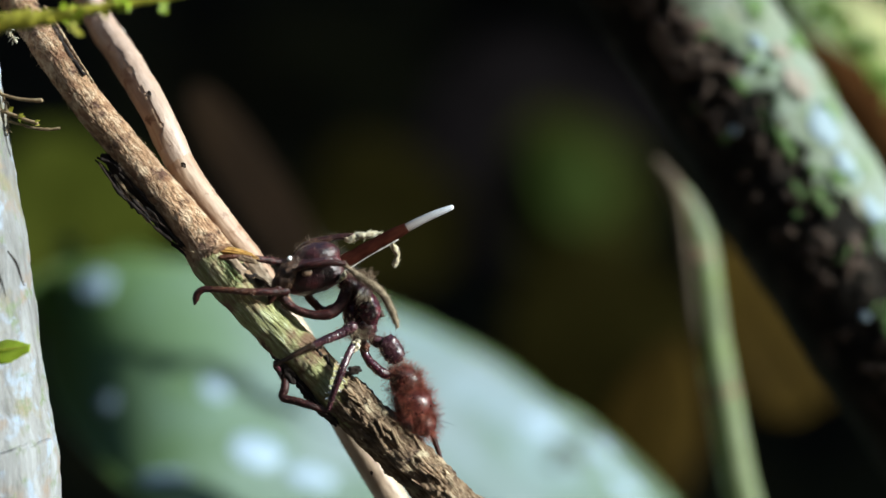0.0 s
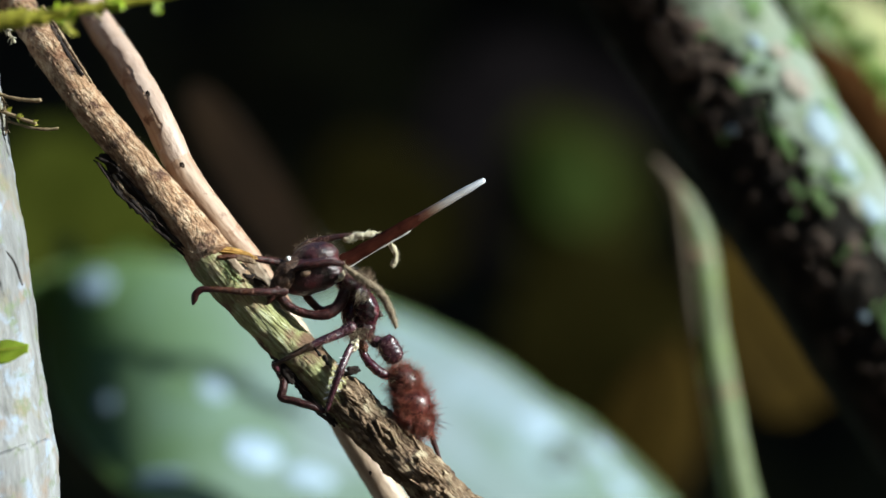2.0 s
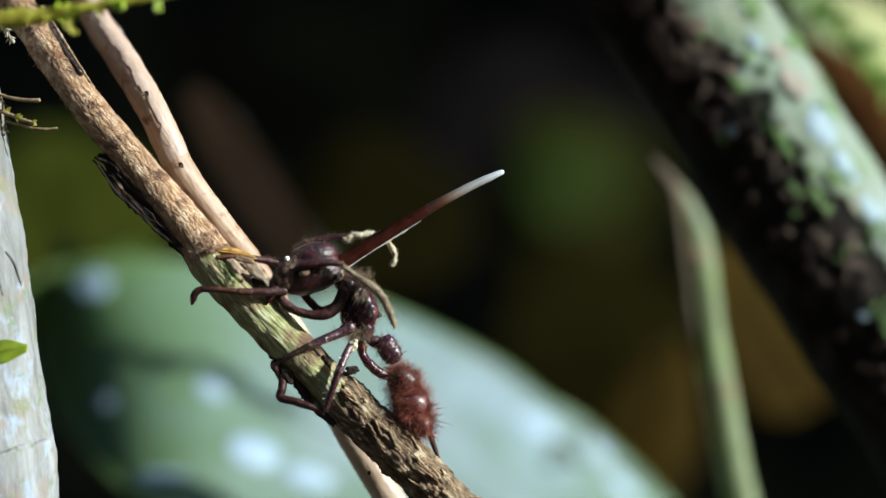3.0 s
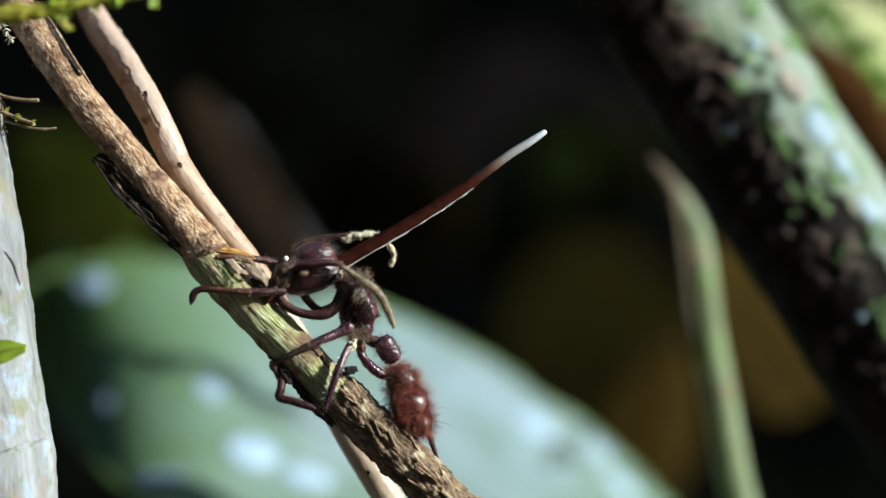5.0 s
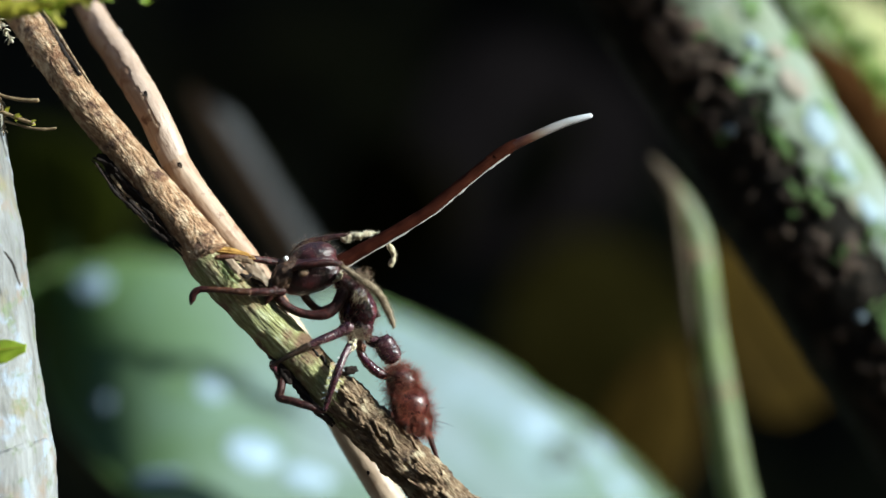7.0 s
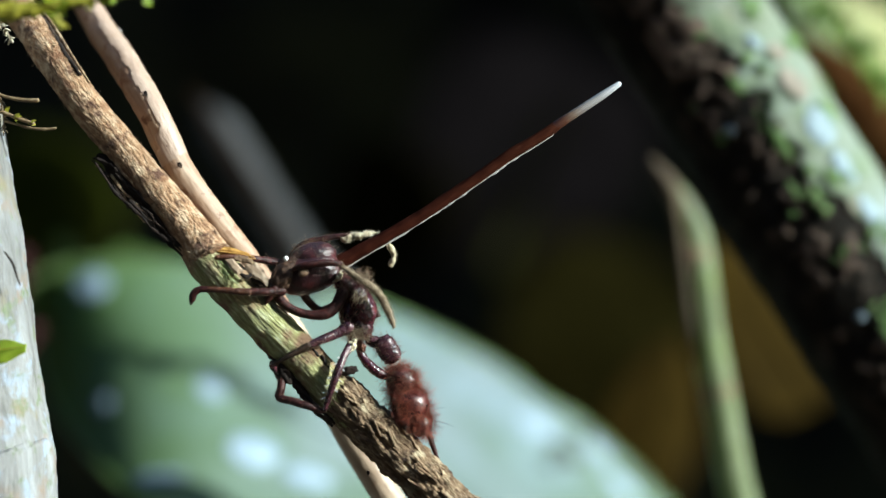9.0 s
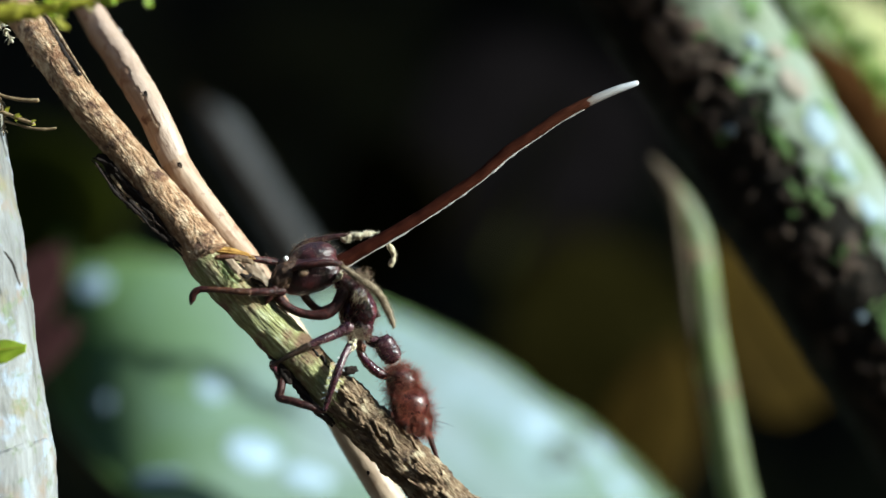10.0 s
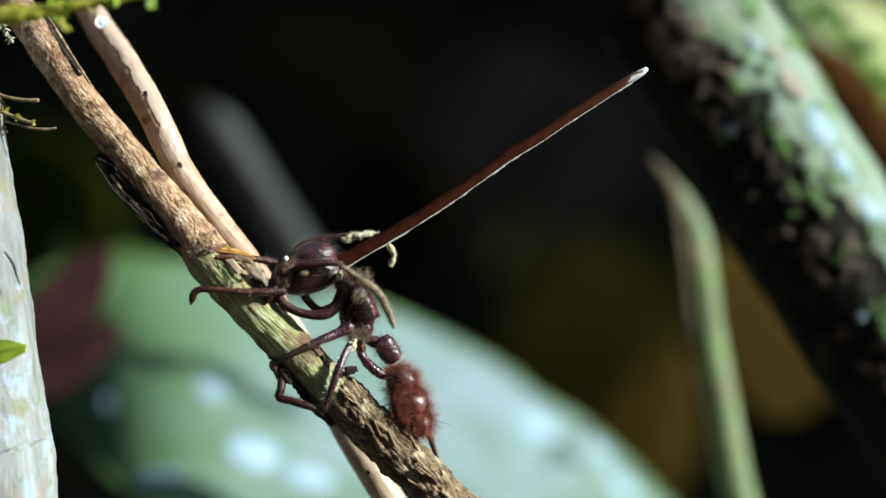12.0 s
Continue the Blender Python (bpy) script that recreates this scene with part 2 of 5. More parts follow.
CHITIN_BROWN = material("ant_brown_shell", [(0.012, 0.006, 0.004), (0.042, 0.020, 0.011), (0.12, 0.062, 0.036)], scale=2000, rough=0.5, bump=0.8, bump_scale=5000, spec=0.3)
TAN_FUZZ = material("tan_fuzz", [(0.11, 0.075, 0.045), (0.235, 0.175, 0.112), (0.40, 0.315, 0.215)], scale=2000, rough=0.8, bump=0.7, bump_scale=5000)
BROWN_FUZZ = material("brown_fuzz", [(0.06, 0.032, 0.020), (0.15, 0.085, 0.052), (0.28, 0.18, 0.115)], scale=2000, rough=0.7, bump=0)
SPINE = material("pale_spine", [(0.55, 0.50, 0.48), (0.70, 0.67, 0.66), (0.82, 0.80, 0.80)], scale=2000, rough=0.4, bump=0)
BRISTLE = material("bristle", [(0.12, 0.07, 0.045), (0.29, 0.195, 0.13), (0.50, 0.38, 0.27)], scale=2000, rough=0.5, bump=0)
BRISTLE_RED = material("red_bristle", [(0.07, 0.011, 0.007), (0.20, 0.040, 0.022), (0.44, 0.15, 0.085)], scale=900, rough=0.5, bump=0)
MYCELIUM = material("mycelium", [(0.30, 0.24, 0.14), (0.52, 0.45, 0.31), (0.74, 0.69, 0.55)], scale=2500, rough=0.9, bump=0.6, bump_scale=5000)
FIBRE = material("orange_fibre", [(0.24, 0.11, 0.02), (0.46, 0.25, 0.06), (0.62, 0.40, 0.13)], scale=1800, rough=0.5)
EYE = material("clouded_eye", [(0.10, 0.055, 0.035), (0.16, 0.10, 0.065), (0.22, 0.15, 0.10)], scale=2500, rough=0.25)
FILM = material("pale_film", [(0.34, 0.30, 0.28), (0.50, 0.47, 0.45), (0.68, 0.67, 0.66)], scale=900, rough=0.6, bump=0.3)
ICE = material("pale_blue_insect", [(0.35, 0.55, 0.68), (0.50, 0.68, 0.78), (0.68, 0.80, 0.86)], scale=2500, rough=0.3)
DEW = material("white_speck", [(0.75, 0.75, 0.74), (0.82, 0.82, 0.8), (0.9, 0.9, 0.88)], scale=2000, rough=0.2, spec=0.8)


def ripening(name, stops, rough, spec=0.3, streak=0.5, bump=0.3):
    """Colours that follow the age of the fungus tissue along the stalk, with fine streaks and wrinkles."""
    m = bpy.data.materials.new(name)
    m.use_nodes = True
    n, link = m.node_tree.nodes, m.node_tree.links.new
    shader = n["Principled BSDF"]
    age, tissue = n.new("ShaderNodeAttribute"), n.new("ShaderNodeAttribute")
    age.attribute_name, tissue.attribute_name = "ripeness", "tissue"
    ramp = n.new("ShaderNodeValToRGB")
    for k, (p, c) in enumerate(stops):
        e = ramp.color_ramp.elements[k] if k < 2 else ramp.color_ramp.elements.new(p)
        e.position, e.color = p, (*c, 1)
    link(age.outputs["Fac"], ramp.inputs["Fac"])
    mapping = n.new("ShaderNodeMapping")
    mapping.inputs["Scale"].default_value = (1, 1, 0.22)
    link(tissue.outputs["Vector"], mapping.inputs["Vector"])

    def cloud(size):
        c = n.new("ShaderNodeTexNoise")
        c.inputs["Scale"].default_value, c.inputs["Detail"].default_value = size, 5
        link(mapping.outputs["Vector"], c.inputs["Vector"])
        return c.outputs["Fac"]

    tone = n.new("ShaderNodeMapRange")
    tone.inputs["From Min"].default_value, tone.inputs["From Max"].default_value = 0.3, 0.7
    tone.inputs["To Min"].default_value, tone.inputs["To Max"].default_value = 1 - streak, 1 + streak
    link(cloud(2600), tone.inputs["Value"])
    mul = n.new("ShaderNodeMix")
    mul.data_type, mul.blend_type = "RGBA", "MULTIPLY"
    mul.inputs["Factor"].default_value = 1.0
    link(ramp.outputs["Color"], mul.inputs["A"])
    link(tone.outputs["Result"], mul.inputs["B"])
    link(mul.outputs["Result"], shader.inputs["Base Color"])
    shader.inputs["Roughness"].default_value = rough
    shader.inputs["Specular IOR Level"].default_value = spec
    b = n.new("ShaderNodeBump")
    b.inputs["Strength"].default_value, b.inputs["Distance"].default_value = bump, 0.0002
    link(cloud(5200), b.inputs["Height"])
    link(b.outputs["Normal"], shader.inputs["Normal"])
    return m


STALK_WHITE = ripening("fungus_white", ((0.0, (0.62, 0.635, 0.68)), (0.09, (0.50, 0.505, 0.54)), (0.25, (0.37, 0.355, 0.36)), (0.44, (0.28, 0.25, 0.24)), (0.57, (0.165, 0.115, 0.085)), (0.68, (0.075, 0.028, 0.016)), (0.78, (0.036, 0.0095, 0.005))), 0.5, 0.3, 0.08, 0.15)
STALK_BROWN = ripening("fungus_brown", ((0.0, (0.027, 0.0064, 0.0035)), (0.25, (0.031, 0.0078, 0.0042)), (0.6, (0.038, 0.0102, 0.0052)), (0.9, (0.052, 0.017, 0.009)), (0.94, (0.075, 0.032, 0.019)), (1.0, (0.17, 0.135, 0.11))), 0.85, 0.04, 0.22, 0.4)


# ---- building helpers ----
def at(u, v, d=0.0):
    k = 1 + d * UNIT / REACH
    return Vector(((u - 784) * UNIT * k, d * UNIT, EYE_Z + (441 - v) * UNIT * k))


def thing(name, origin, label, category, group="", kind=""):
    e = new(name)
    e.empty_display_size = 0.003
    e.location = origin
    return tagged(e, label, category, group, kind)


def part(name, bm, mat_, parent, label="", kind="", smooth=True):
    """Links a bmesh, built in world metres, as one mesh under a thing or a part."""
    base = Vector((0, 0, 0))
    p = parent
    while p is not None:
        base += p.location
        p = p.parent
    mesh = bpy.data.meshes.new(name)
    bm.to_mesh(mesh)
    bm.free()
    mesh.transform(Matrix.Translation(-base))
    mesh.polygons.foreach_set("use_smooth", [smooth] * len(mesh.polygons))
    mesh.materials.append(mat_)
    ob = new(name, mesh)
    ob.parent = parent
    return tagged(ob, label, "", "", kind)


def solo(name, bm, mat_, origin, label, category, kind="", group="", smooth=True):
    """Links a bmesh as one top-level mesh with its origin at the given place."""
    mesh = bpy.data.meshes.new(name)
    bm.to_mesh(mesh)
    bm.free()
    mesh.transform(Matrix.Translation(-Vector(origin)))
    mesh.polygons.foreach_set("use_smooth", [smooth] * len(mesh.polygons))
    mesh.materials.append(mat_)
    ob = new(name, mesh)
    ob.location = origin
    return tagged(ob, label, category, group, kind)


def spline(points, step):
    """Points (x, y, z, r) of a smooth line through the given ones, about step apart."""
    p = [Vector(q) for q in points]
    p = [p[0] * 2 - p[1], *p, p[-1] * 2 - p[-2]]
    out = []
    for i in range(1, len(p) - 2):
        a, b, c, e = p[i - 1:i + 3]
        count = max(2, int((c.xyz - b.xyz).length / step))
        for j in range(count):
            t = j / count
            out.append(0.5 * (2 * b + (c - a) * t + (2 * a - 5 * b + 4 * c - e) * t ** 2 + (3 * b - a - 3 * c + e) * t ** 3))
    out.append(p[-2])
    return out


def lumps(p, size):
    return noise.noise(p / size)


def tube(path, sides=16, step=6, relief=None, bm=None, ends=(1.0, 1.0), flat=1.0, placed=False):
    """A round rod along (u, v, d, r); relief(place, angle, along) adds to the radius, in units."""
    bm = bm or bmesh.new()
    uv = bm.loops.layers.uv.verify()
    if not placed:
        path = [(*at(u, v, d), r * UNIT * (1 + d * UNIT / REACH)) for u, v, d, r in path]
    line = spline(path, step * UNIT)
    # rounded ends
    first, last = line[0], line[-1]
    way0, way1 = (line[1] - line[0]).xyz.normalized(), (line[-1] - line[-2]).xyz.normalized()
    caps0 = [Vector((*(first.xyz - way0 * first.w * ends[0] * math.sin(a)), first.w * math.cos(a))) for a in (1.45, 1.0, 0.5)]
    caps1 = [Vector((*(last.xyz + way1 * last.w * ends[1] * math.sin(a)), last.w * math.cos(a))) for a in (0.5, 1.0, 1.45)]
    line = caps0 + line + caps1
    side = Vector((0, 1, 0)).cross(way0)
    side = side.normalized() if side.length > 1e-3 else Vector((1, 0, 0))
    rings, along = [], 0.0
    alongs = []
    for i, q in enumerate(line):
        way = (line[min(i + 1, len(line) - 1)] - line[max(i - 1, 0)]).xyz.normalized()
        side = (side - way * side.dot(way)).normalized()
        up = way.cross(side)
        if i:
            along += (q - line[i - 1]).xyz.length
        ring = []
        for j in range(sides):
            a = 2 * math.pi * j / sides
            n_ = side * math.cos(a) + up * math.sin(a) * flat
            r = q.w
            if relief:
                r += relief(q.xyz + n_ * q.w, a, along) * UNIT * min(1, q.w / (first.w * 0.6 + 1e-9))
            ring.append(bm.verts.new(q.xyz + n_ * max(r, q.w * 0.2)))
        rings.append(ring)
        alongs.append(along)
    girth = max(q.w for q in line)
    for i in range(len(rings) - 1):
        for j in range(sides):
            k = (j + 1) % sides
            f = bm.faces.new((rings[i][j], rings[i][k], rings[i + 1][k], rings[i + 1][j]))
            for loop, (x, y) in zip(f.loops, ((j, i), (j + 1, i), (j + 1, i + 1), (j, i + 1))):
                loop[uv].uv = (2 * math.pi * girth * x / sides, alongs[y])
    bm.faces.new(rings[0][::-1])
    bm.faces.new(rings[-1])
    bmesh.ops.recalc_face_normals(bm, faces=bm.faces)
    return bm


def blob(u, v, d, long, wide, deep, turn=0.0, relief=None, detail=4, bm=None):
    """A rounded body, its long axis turned from the horizontal in the plane of the ant, in units and degrees (anticlockwise)."""
    bm = bm or bmesh.new()
    made = bmesh.ops.create_icosphere(bm, subdivisions=detail, radius=1.0)["verts"]
    c = at(u, v, d)
    turned = Euler((0, -radians(turn), 0)).to_matrix()
    for w in made:
        n_ = w.co.copy()
        p = Vector((n_.x * long, n_.y * deep, n_.z * wide))
        if relief:
            p += n_ * relief(p, n_)
        w.co = c + turned @ p * UNIT
    return bm


def boxy(n_):
    """How far a rounded box reaches past a ball in this direction."""
    return (n_.x ** 4 + n_.y ** 4 + n_.z ** 4) ** -0.25 - 1


def bristles(spots, length, thick, bm=None, bend=0.3, seed=1, clump=0.0, size=9.0):
    """Thin tapering hairs; spots are (place, outward way)."""
    bm = bm or bmesh.new()
    rnd = random.Random(seed)
    for p, n_ in spots:
        long = length * rnd.uniform(0.5, 1.3) * UNIT
        way = (n_ + Vector((rnd.gauss(0, bend), rnd.gauss(0, bend), rnd.gauss(0, bend))) + noise.noise_vector(p / (size * UNIT)) * clump).normalized()
        side = way.orthogonal().normalized()
        up = way.cross(side)
        curl = Vector((rnd.gauss(0, 0.15), rnd.gauss(0, 0.15), rnd.gauss(0, 0.15) - 0.05)) * long
        r = thick * UNIT
        base = [bm.verts.new(p - way * r + (side * math.cos(a) + up * math.sin(a)) * r) for a in (0, 2.1, 4.2)]
        mid = [bm.verts.new(p + way * long * 0.55 + curl * 0.3 + (side * math.cos(a) + up * math.sin(a)) * r * 0.7) for a in (0, 2.1, 4.2)]
        tip = bm.verts.new(p + way * long + curl)
        for j in range(3):
            k = (j + 1) % 3
            bm.faces.new((base[j], base[k], mid[k], mid[j]))
            bm.faces.new((mid[j], mid[k], tip))
    return bm


def shell_spots(bm, count, seed, keep=None):
    """Random places on a mesh with their normals."""
    bm.normal_update()
    rnd = random.Random(seed)
    faces = list(bm.faces)
    areas = [f.calc_area() for f in faces]
    out = []
    for f in rnd.choices(faces, areas, k=count):
        a, b = sorted((rnd.random(), rnd.random()))
        vs = [w.co for w in f.verts]
        p = vs[0] * a + vs[1] * (b - a) + vs[2] * (1 - b)
        if keep is None or keep(p, f.normal):
            out.append((p, f.normal.copy()))
    return out


def leaf_blade(base, tip, face, width, cup=0.12, droop=0.0, rows=28, cols=14, shape=0.7, thick=0.0004, waves=0.003, full=0.62, curl=0.0, notch=0.0):
    """A leaf between two places: width across, curved over its length and cupped about the midrib."""
    bm = bmesh.new()
    base, tip = Vector(base), Vector(tip)
    way = tip - base
    long = way.length
    way.normalize()
    face = Vector(face)
    face = (face - way * face.dot(way)).normalized()
    side = way.cross(face)
    grid = []
    for i in range(rows + 1):
        t = i / rows
        half = width / 2 * (math.sin(math.pi * min(1, t ** shape)) ** full - notch * math.exp(-((t - 0.665) / 0.035) ** 2)) + 0.0004
        row = []
        for j in range(cols + 1):
            s = 2 * j / cols - 1
            ripple = waves * long * noise.noise(Vector((t * 5, s * 2, long * 40)))
            vein = -0.0005 * long * math.exp(-(s * 14) ** 2)
            lift = -cup * half * s * s + droop * long * math.sin(math.pi * t) + ripple * abs(s) + vein
            back = Vector((0, curl * long * max(0.0, 0.29 - t + 0.09 * s) ** 2, 0))
            row.append(bm.verts.new(base + way * long * t + side * half * s + face * lift + back))
        grid.append(row)
    for i in range(rows):
        for j in range(cols):
            bm.faces.new((grid[i][j], grid[i][j + 1], grid[i + 1][j + 1], grid[i + 1][j]))
    bm.normal_update()
    bmesh.ops.solidify(bm, geom=bm.faces[:], thickness=thick)
    bmesh.ops.recalc_face_normals(bm, faces=bm.faces)
    return bm


def leaf_rib(base, tip, face, droop=0.0, thick=0.0006, curl=0.0):
    """The raised midrib of a leaf_blade with the same ends."""
    base, tip = Vector(base), Vector(tip)
    way = tip - base
    long = way.length
    way.normalize()
    face = Vector(face)
    face = (face - way * face.dot(way)).normalized()
    pts = [(*(base + way * long * t + face * (droop * long * math.sin(math.pi * t) + 0.0002) + Vector((0, curl * long * max(0.0, 0.29 - t) ** 2, 0))), thick * (1.1 - 0.8 * t)) for t in (0.02, 0.1, 0.2, 0.3, 0.4, 0.6, 0.8, 0.97)]
    return tube(pts, 8, 60, placed=True)


# ---- the setting ----
def build_setting():
    bm = bmesh.new()
    bmesh.ops.create_grid(bm, x_segments=2, y_segments=2, size=60)
    solo("ground", bm, SOIL, (0, 0, 0), "dark damp soil with rotting leaf litter", "ground", "structure")
    # dark forest ring, open to the low sun; unseen sides added to block light
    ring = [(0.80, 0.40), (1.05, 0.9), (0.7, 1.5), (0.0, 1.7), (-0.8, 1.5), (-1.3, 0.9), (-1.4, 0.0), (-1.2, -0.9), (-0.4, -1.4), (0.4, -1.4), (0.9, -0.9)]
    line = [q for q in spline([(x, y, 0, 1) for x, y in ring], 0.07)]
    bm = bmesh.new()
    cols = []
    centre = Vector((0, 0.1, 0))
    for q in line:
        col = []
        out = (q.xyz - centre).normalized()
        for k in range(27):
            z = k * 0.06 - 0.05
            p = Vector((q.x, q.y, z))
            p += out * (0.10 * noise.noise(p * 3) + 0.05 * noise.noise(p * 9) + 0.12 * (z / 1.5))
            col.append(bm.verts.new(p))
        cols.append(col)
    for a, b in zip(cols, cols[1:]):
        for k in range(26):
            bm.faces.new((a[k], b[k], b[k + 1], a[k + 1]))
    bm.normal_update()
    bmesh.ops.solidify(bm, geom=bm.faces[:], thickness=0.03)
    solo("backdrop", bm, FOREST, (0, 0.1, 0), "forest undergrowth far behind, shade in its colour, unseen sides blocking light", "forest", "structure")


build_setting()


# ---- stems ----
def build_stems():
    stem = thing("vine_stem", at(1250, 1150, 0), "tan woody vine stem with peeling bark, mossy and rotten lower down", "stem")

    def fine(p, a, s):
        c, e, k = math.cos(a), math.sin(a), s / UNIT
        fold = 1 - 2 * abs(noise.noise(Vector((c * 4, e * 4, k / 22))))
        return 1.5 * lumps(p, 30 * UNIT) + 0.9 * fold + 0.9 * noise.noise(Vector((c * 9, e * 9, k / 12))) + 1.2 * lumps(p, 4 * UNIT)

    bm = tube([(-90, -160, 240, 28), (18, -5, 160, 28), (56, 50, 95, 28), (89, 100, 40, 29), (125, 150, 5, 29), (164, 202, 0, 30), (205, 250, 0, 30),
                             (245, 300, 0, 31), (287, 350, 0, 33), (330, 402, 0, 35), (362, 445, 0, 39), (392, 480, 0, 36)], 80, 2.2, fine)
    loose = shell_spots(bm, 170, 55, lambda p, n_: abs(n_.y) < 0.8)
    scales = shell_spots(bm, 620, 59, lambda p, n_: n_.y < 0.2)
    part("upper_bark", bm, TAN_BARK, stem)
    part("bark_fibre", bristles(loose, 9, 0.45, seed=56, bend=0.9), DARK_BARK, stem, "short dark loose bark fibres", "stuff")
    lying = [(p, (Vector((0.6, -0.1, -0.78)) * rnd_way + n_ * 0.35).normalized()) for (p, n_), rnd_way in zip(scales, itertools.cycle((1, -1, 1)))]
    part("bark_scale", bristles(lying[::2], 11, 0.8, seed=57, bend=0.35), FLAKE_BARK, stem, "thin lifted bark scales", "stuff")
    part("bark_scale", bristles(lying[1::2], 9, 0.8, seed=58, bend=0.35), MOSS_BROWN, stem, "thin lifted brown bark scales", "stuff")

    def knotty(p, a, s):
        c, e, k = math.cos(a), math.sin(a), s / UNIT
        strands = 1 - 2.4 * abs(noise.noise(Vector((c * 6, e * 6, k / 60))))
        return 2.0 * lumps(p, 30 * UNIT) + 1.5 * strands + 1.4 * noise.noise(Vector((c * 14, e * 14, k / 40))) + 0.9 * lumps(p, 5 * UNIT)

    part("green_bark", tube([(352, 440, 0, 34), (372, 462, 0, 40), (405, 500, 0, 39), (452, 552, 0, 37), (500, 600, 0, 37), (545, 645, 0, 36), (585, 690, 2, 36),
                             (620, 730, 4, 34)], 80, 2.5, knotty), GREEN_BARK, stem, "greenish striped bark with algae")

    def ragged(p, a, s):
        c, e, k = math.cos(a), math.sin(a), s / UNIT
        # torn layers that run along the stem
        layer = 1 - 2.2 * abs(noise.noise(Vector((c * 3.2, e * 3.2, k / 70))))
        shreds = 1 - 2.2 * abs(noise.noise(Vector((c * 8 + 5, e * 8, k / 34))))
        return 5.0 * layer + 3.4 * shreds + 4.0 * lumps(p, 22 * UNIT) + 3.0 * lumps(p, 8 * UNIT) + 1.6 * lumps(p, 3.2 * UNIT) - 1.0

    part("rough_bark", tube([(575, 676, 2, 24), (606, 706, 3, 36), (645, 745, 4, 38), (690, 790, 6, 38), (740, 838, 8, 38), (790, 890, 10, 38), (900, 1020, 20, 42),
                             (1100, 1500, 30, 50), (1180, 2400, 40, 60), (1200, 4600, 40, 70), (1205, 5700, 40, 80)], 96, 3.0, ragged), ROUGH_BARK, stem,
         "rough rotten brown bark")

    def shred(p, a, s):
        return 3.5 * lumps(p, 16 * UNIT) + 3 * lumps(p, 6 * UNIT)

    # rotten strip peeling off; its near-black mass also paints the stem's unlit edge
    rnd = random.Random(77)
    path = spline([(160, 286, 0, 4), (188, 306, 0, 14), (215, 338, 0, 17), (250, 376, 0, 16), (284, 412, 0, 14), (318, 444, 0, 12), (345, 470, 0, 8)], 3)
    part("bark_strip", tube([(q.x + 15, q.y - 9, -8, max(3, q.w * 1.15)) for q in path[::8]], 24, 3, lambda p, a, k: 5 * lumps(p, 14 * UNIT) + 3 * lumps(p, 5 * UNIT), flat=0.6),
         DARK_BARK, stem, "dark rotten bark mass peeling off, also painting the stem's shade")
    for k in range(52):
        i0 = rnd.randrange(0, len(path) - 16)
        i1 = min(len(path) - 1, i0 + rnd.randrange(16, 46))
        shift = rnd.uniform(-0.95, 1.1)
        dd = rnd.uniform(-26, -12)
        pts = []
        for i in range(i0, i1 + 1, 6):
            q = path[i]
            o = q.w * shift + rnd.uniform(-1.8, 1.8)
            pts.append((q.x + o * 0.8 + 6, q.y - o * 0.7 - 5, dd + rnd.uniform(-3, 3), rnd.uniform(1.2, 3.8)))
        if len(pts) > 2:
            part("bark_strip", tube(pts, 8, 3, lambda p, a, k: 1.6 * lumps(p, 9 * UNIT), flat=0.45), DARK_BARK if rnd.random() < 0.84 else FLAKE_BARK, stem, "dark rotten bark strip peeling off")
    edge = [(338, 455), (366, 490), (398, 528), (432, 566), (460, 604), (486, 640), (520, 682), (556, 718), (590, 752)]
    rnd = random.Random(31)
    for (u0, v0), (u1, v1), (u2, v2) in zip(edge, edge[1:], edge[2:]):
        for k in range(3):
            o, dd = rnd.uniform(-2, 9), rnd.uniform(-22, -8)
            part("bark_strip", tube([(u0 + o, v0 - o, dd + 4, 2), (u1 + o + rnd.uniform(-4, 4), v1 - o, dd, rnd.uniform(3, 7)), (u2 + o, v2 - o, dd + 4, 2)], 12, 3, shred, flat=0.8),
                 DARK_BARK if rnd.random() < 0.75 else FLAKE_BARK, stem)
    for u, v, long, wide, turn in ((505, 662, 20, 9, -60), (486, 650, 14, 8, -70), (575, 640, 14, 3, -60), (560, 625, 10, 3, -40), (352, 465, 12, 10, -50), (345, 448, 12, 8, -60)):
        part("bark_flake", blob(u, v, -26, long, wide, 4, turn, lambda p, n_: 4 * noise.noise(p * 0.18), 3), DARK_BARK, stem)
    part("bark_strip", tube([(62, 12, 116, 3), (88, 52, 68, 5), (112, 92, 16, 5), (142, 132, -16, 3)], 10, 4, lambda p, a, s: 2.5 * lumps(p, 6 * UNIT)), DARK_BARK, stem,
         "dark fibrous bark strip")
    part("bark_strip", tube([(72, 12, 124, 2), (97, 50, 74, 3), (124, 94, 20, 3), (158, 146, -10, 2)], 10, 4, lambda p, a, s: 2 * lumps(p, 6 * UNIT)), FLAKE_BARK, stem)
    # sheath of orange fibres at the node
    bm = bmesh.new()
    rnd = random.Random(4)
    for k in range(22):
        o = rnd.uniform(-9, 9)
        a = rnd.uniform(372, 392)
        tube([(a, 446 + o, -34 + abs(o) * 0.4, 1.3), (a + 26, 447 + o * 0.8, -38 + abs(o) * 0.5, 1.6), (a + 52 + rnd.uniform(0, 14), 454 + o * 0.6, -36, 0.8)], 6, 6, None, bm)
    part("fibre_sheath", bm, FIBRE, stem, "frayed orange fibres")
    # loose flakes round the node and along the rotten part
    rnd = random.Random(8)
    for k in range(40):
        t = rnd.random()
        u, v = 590 + 190 * t, 690 + 185 * t
        o = rnd.uniform(-34, 36)
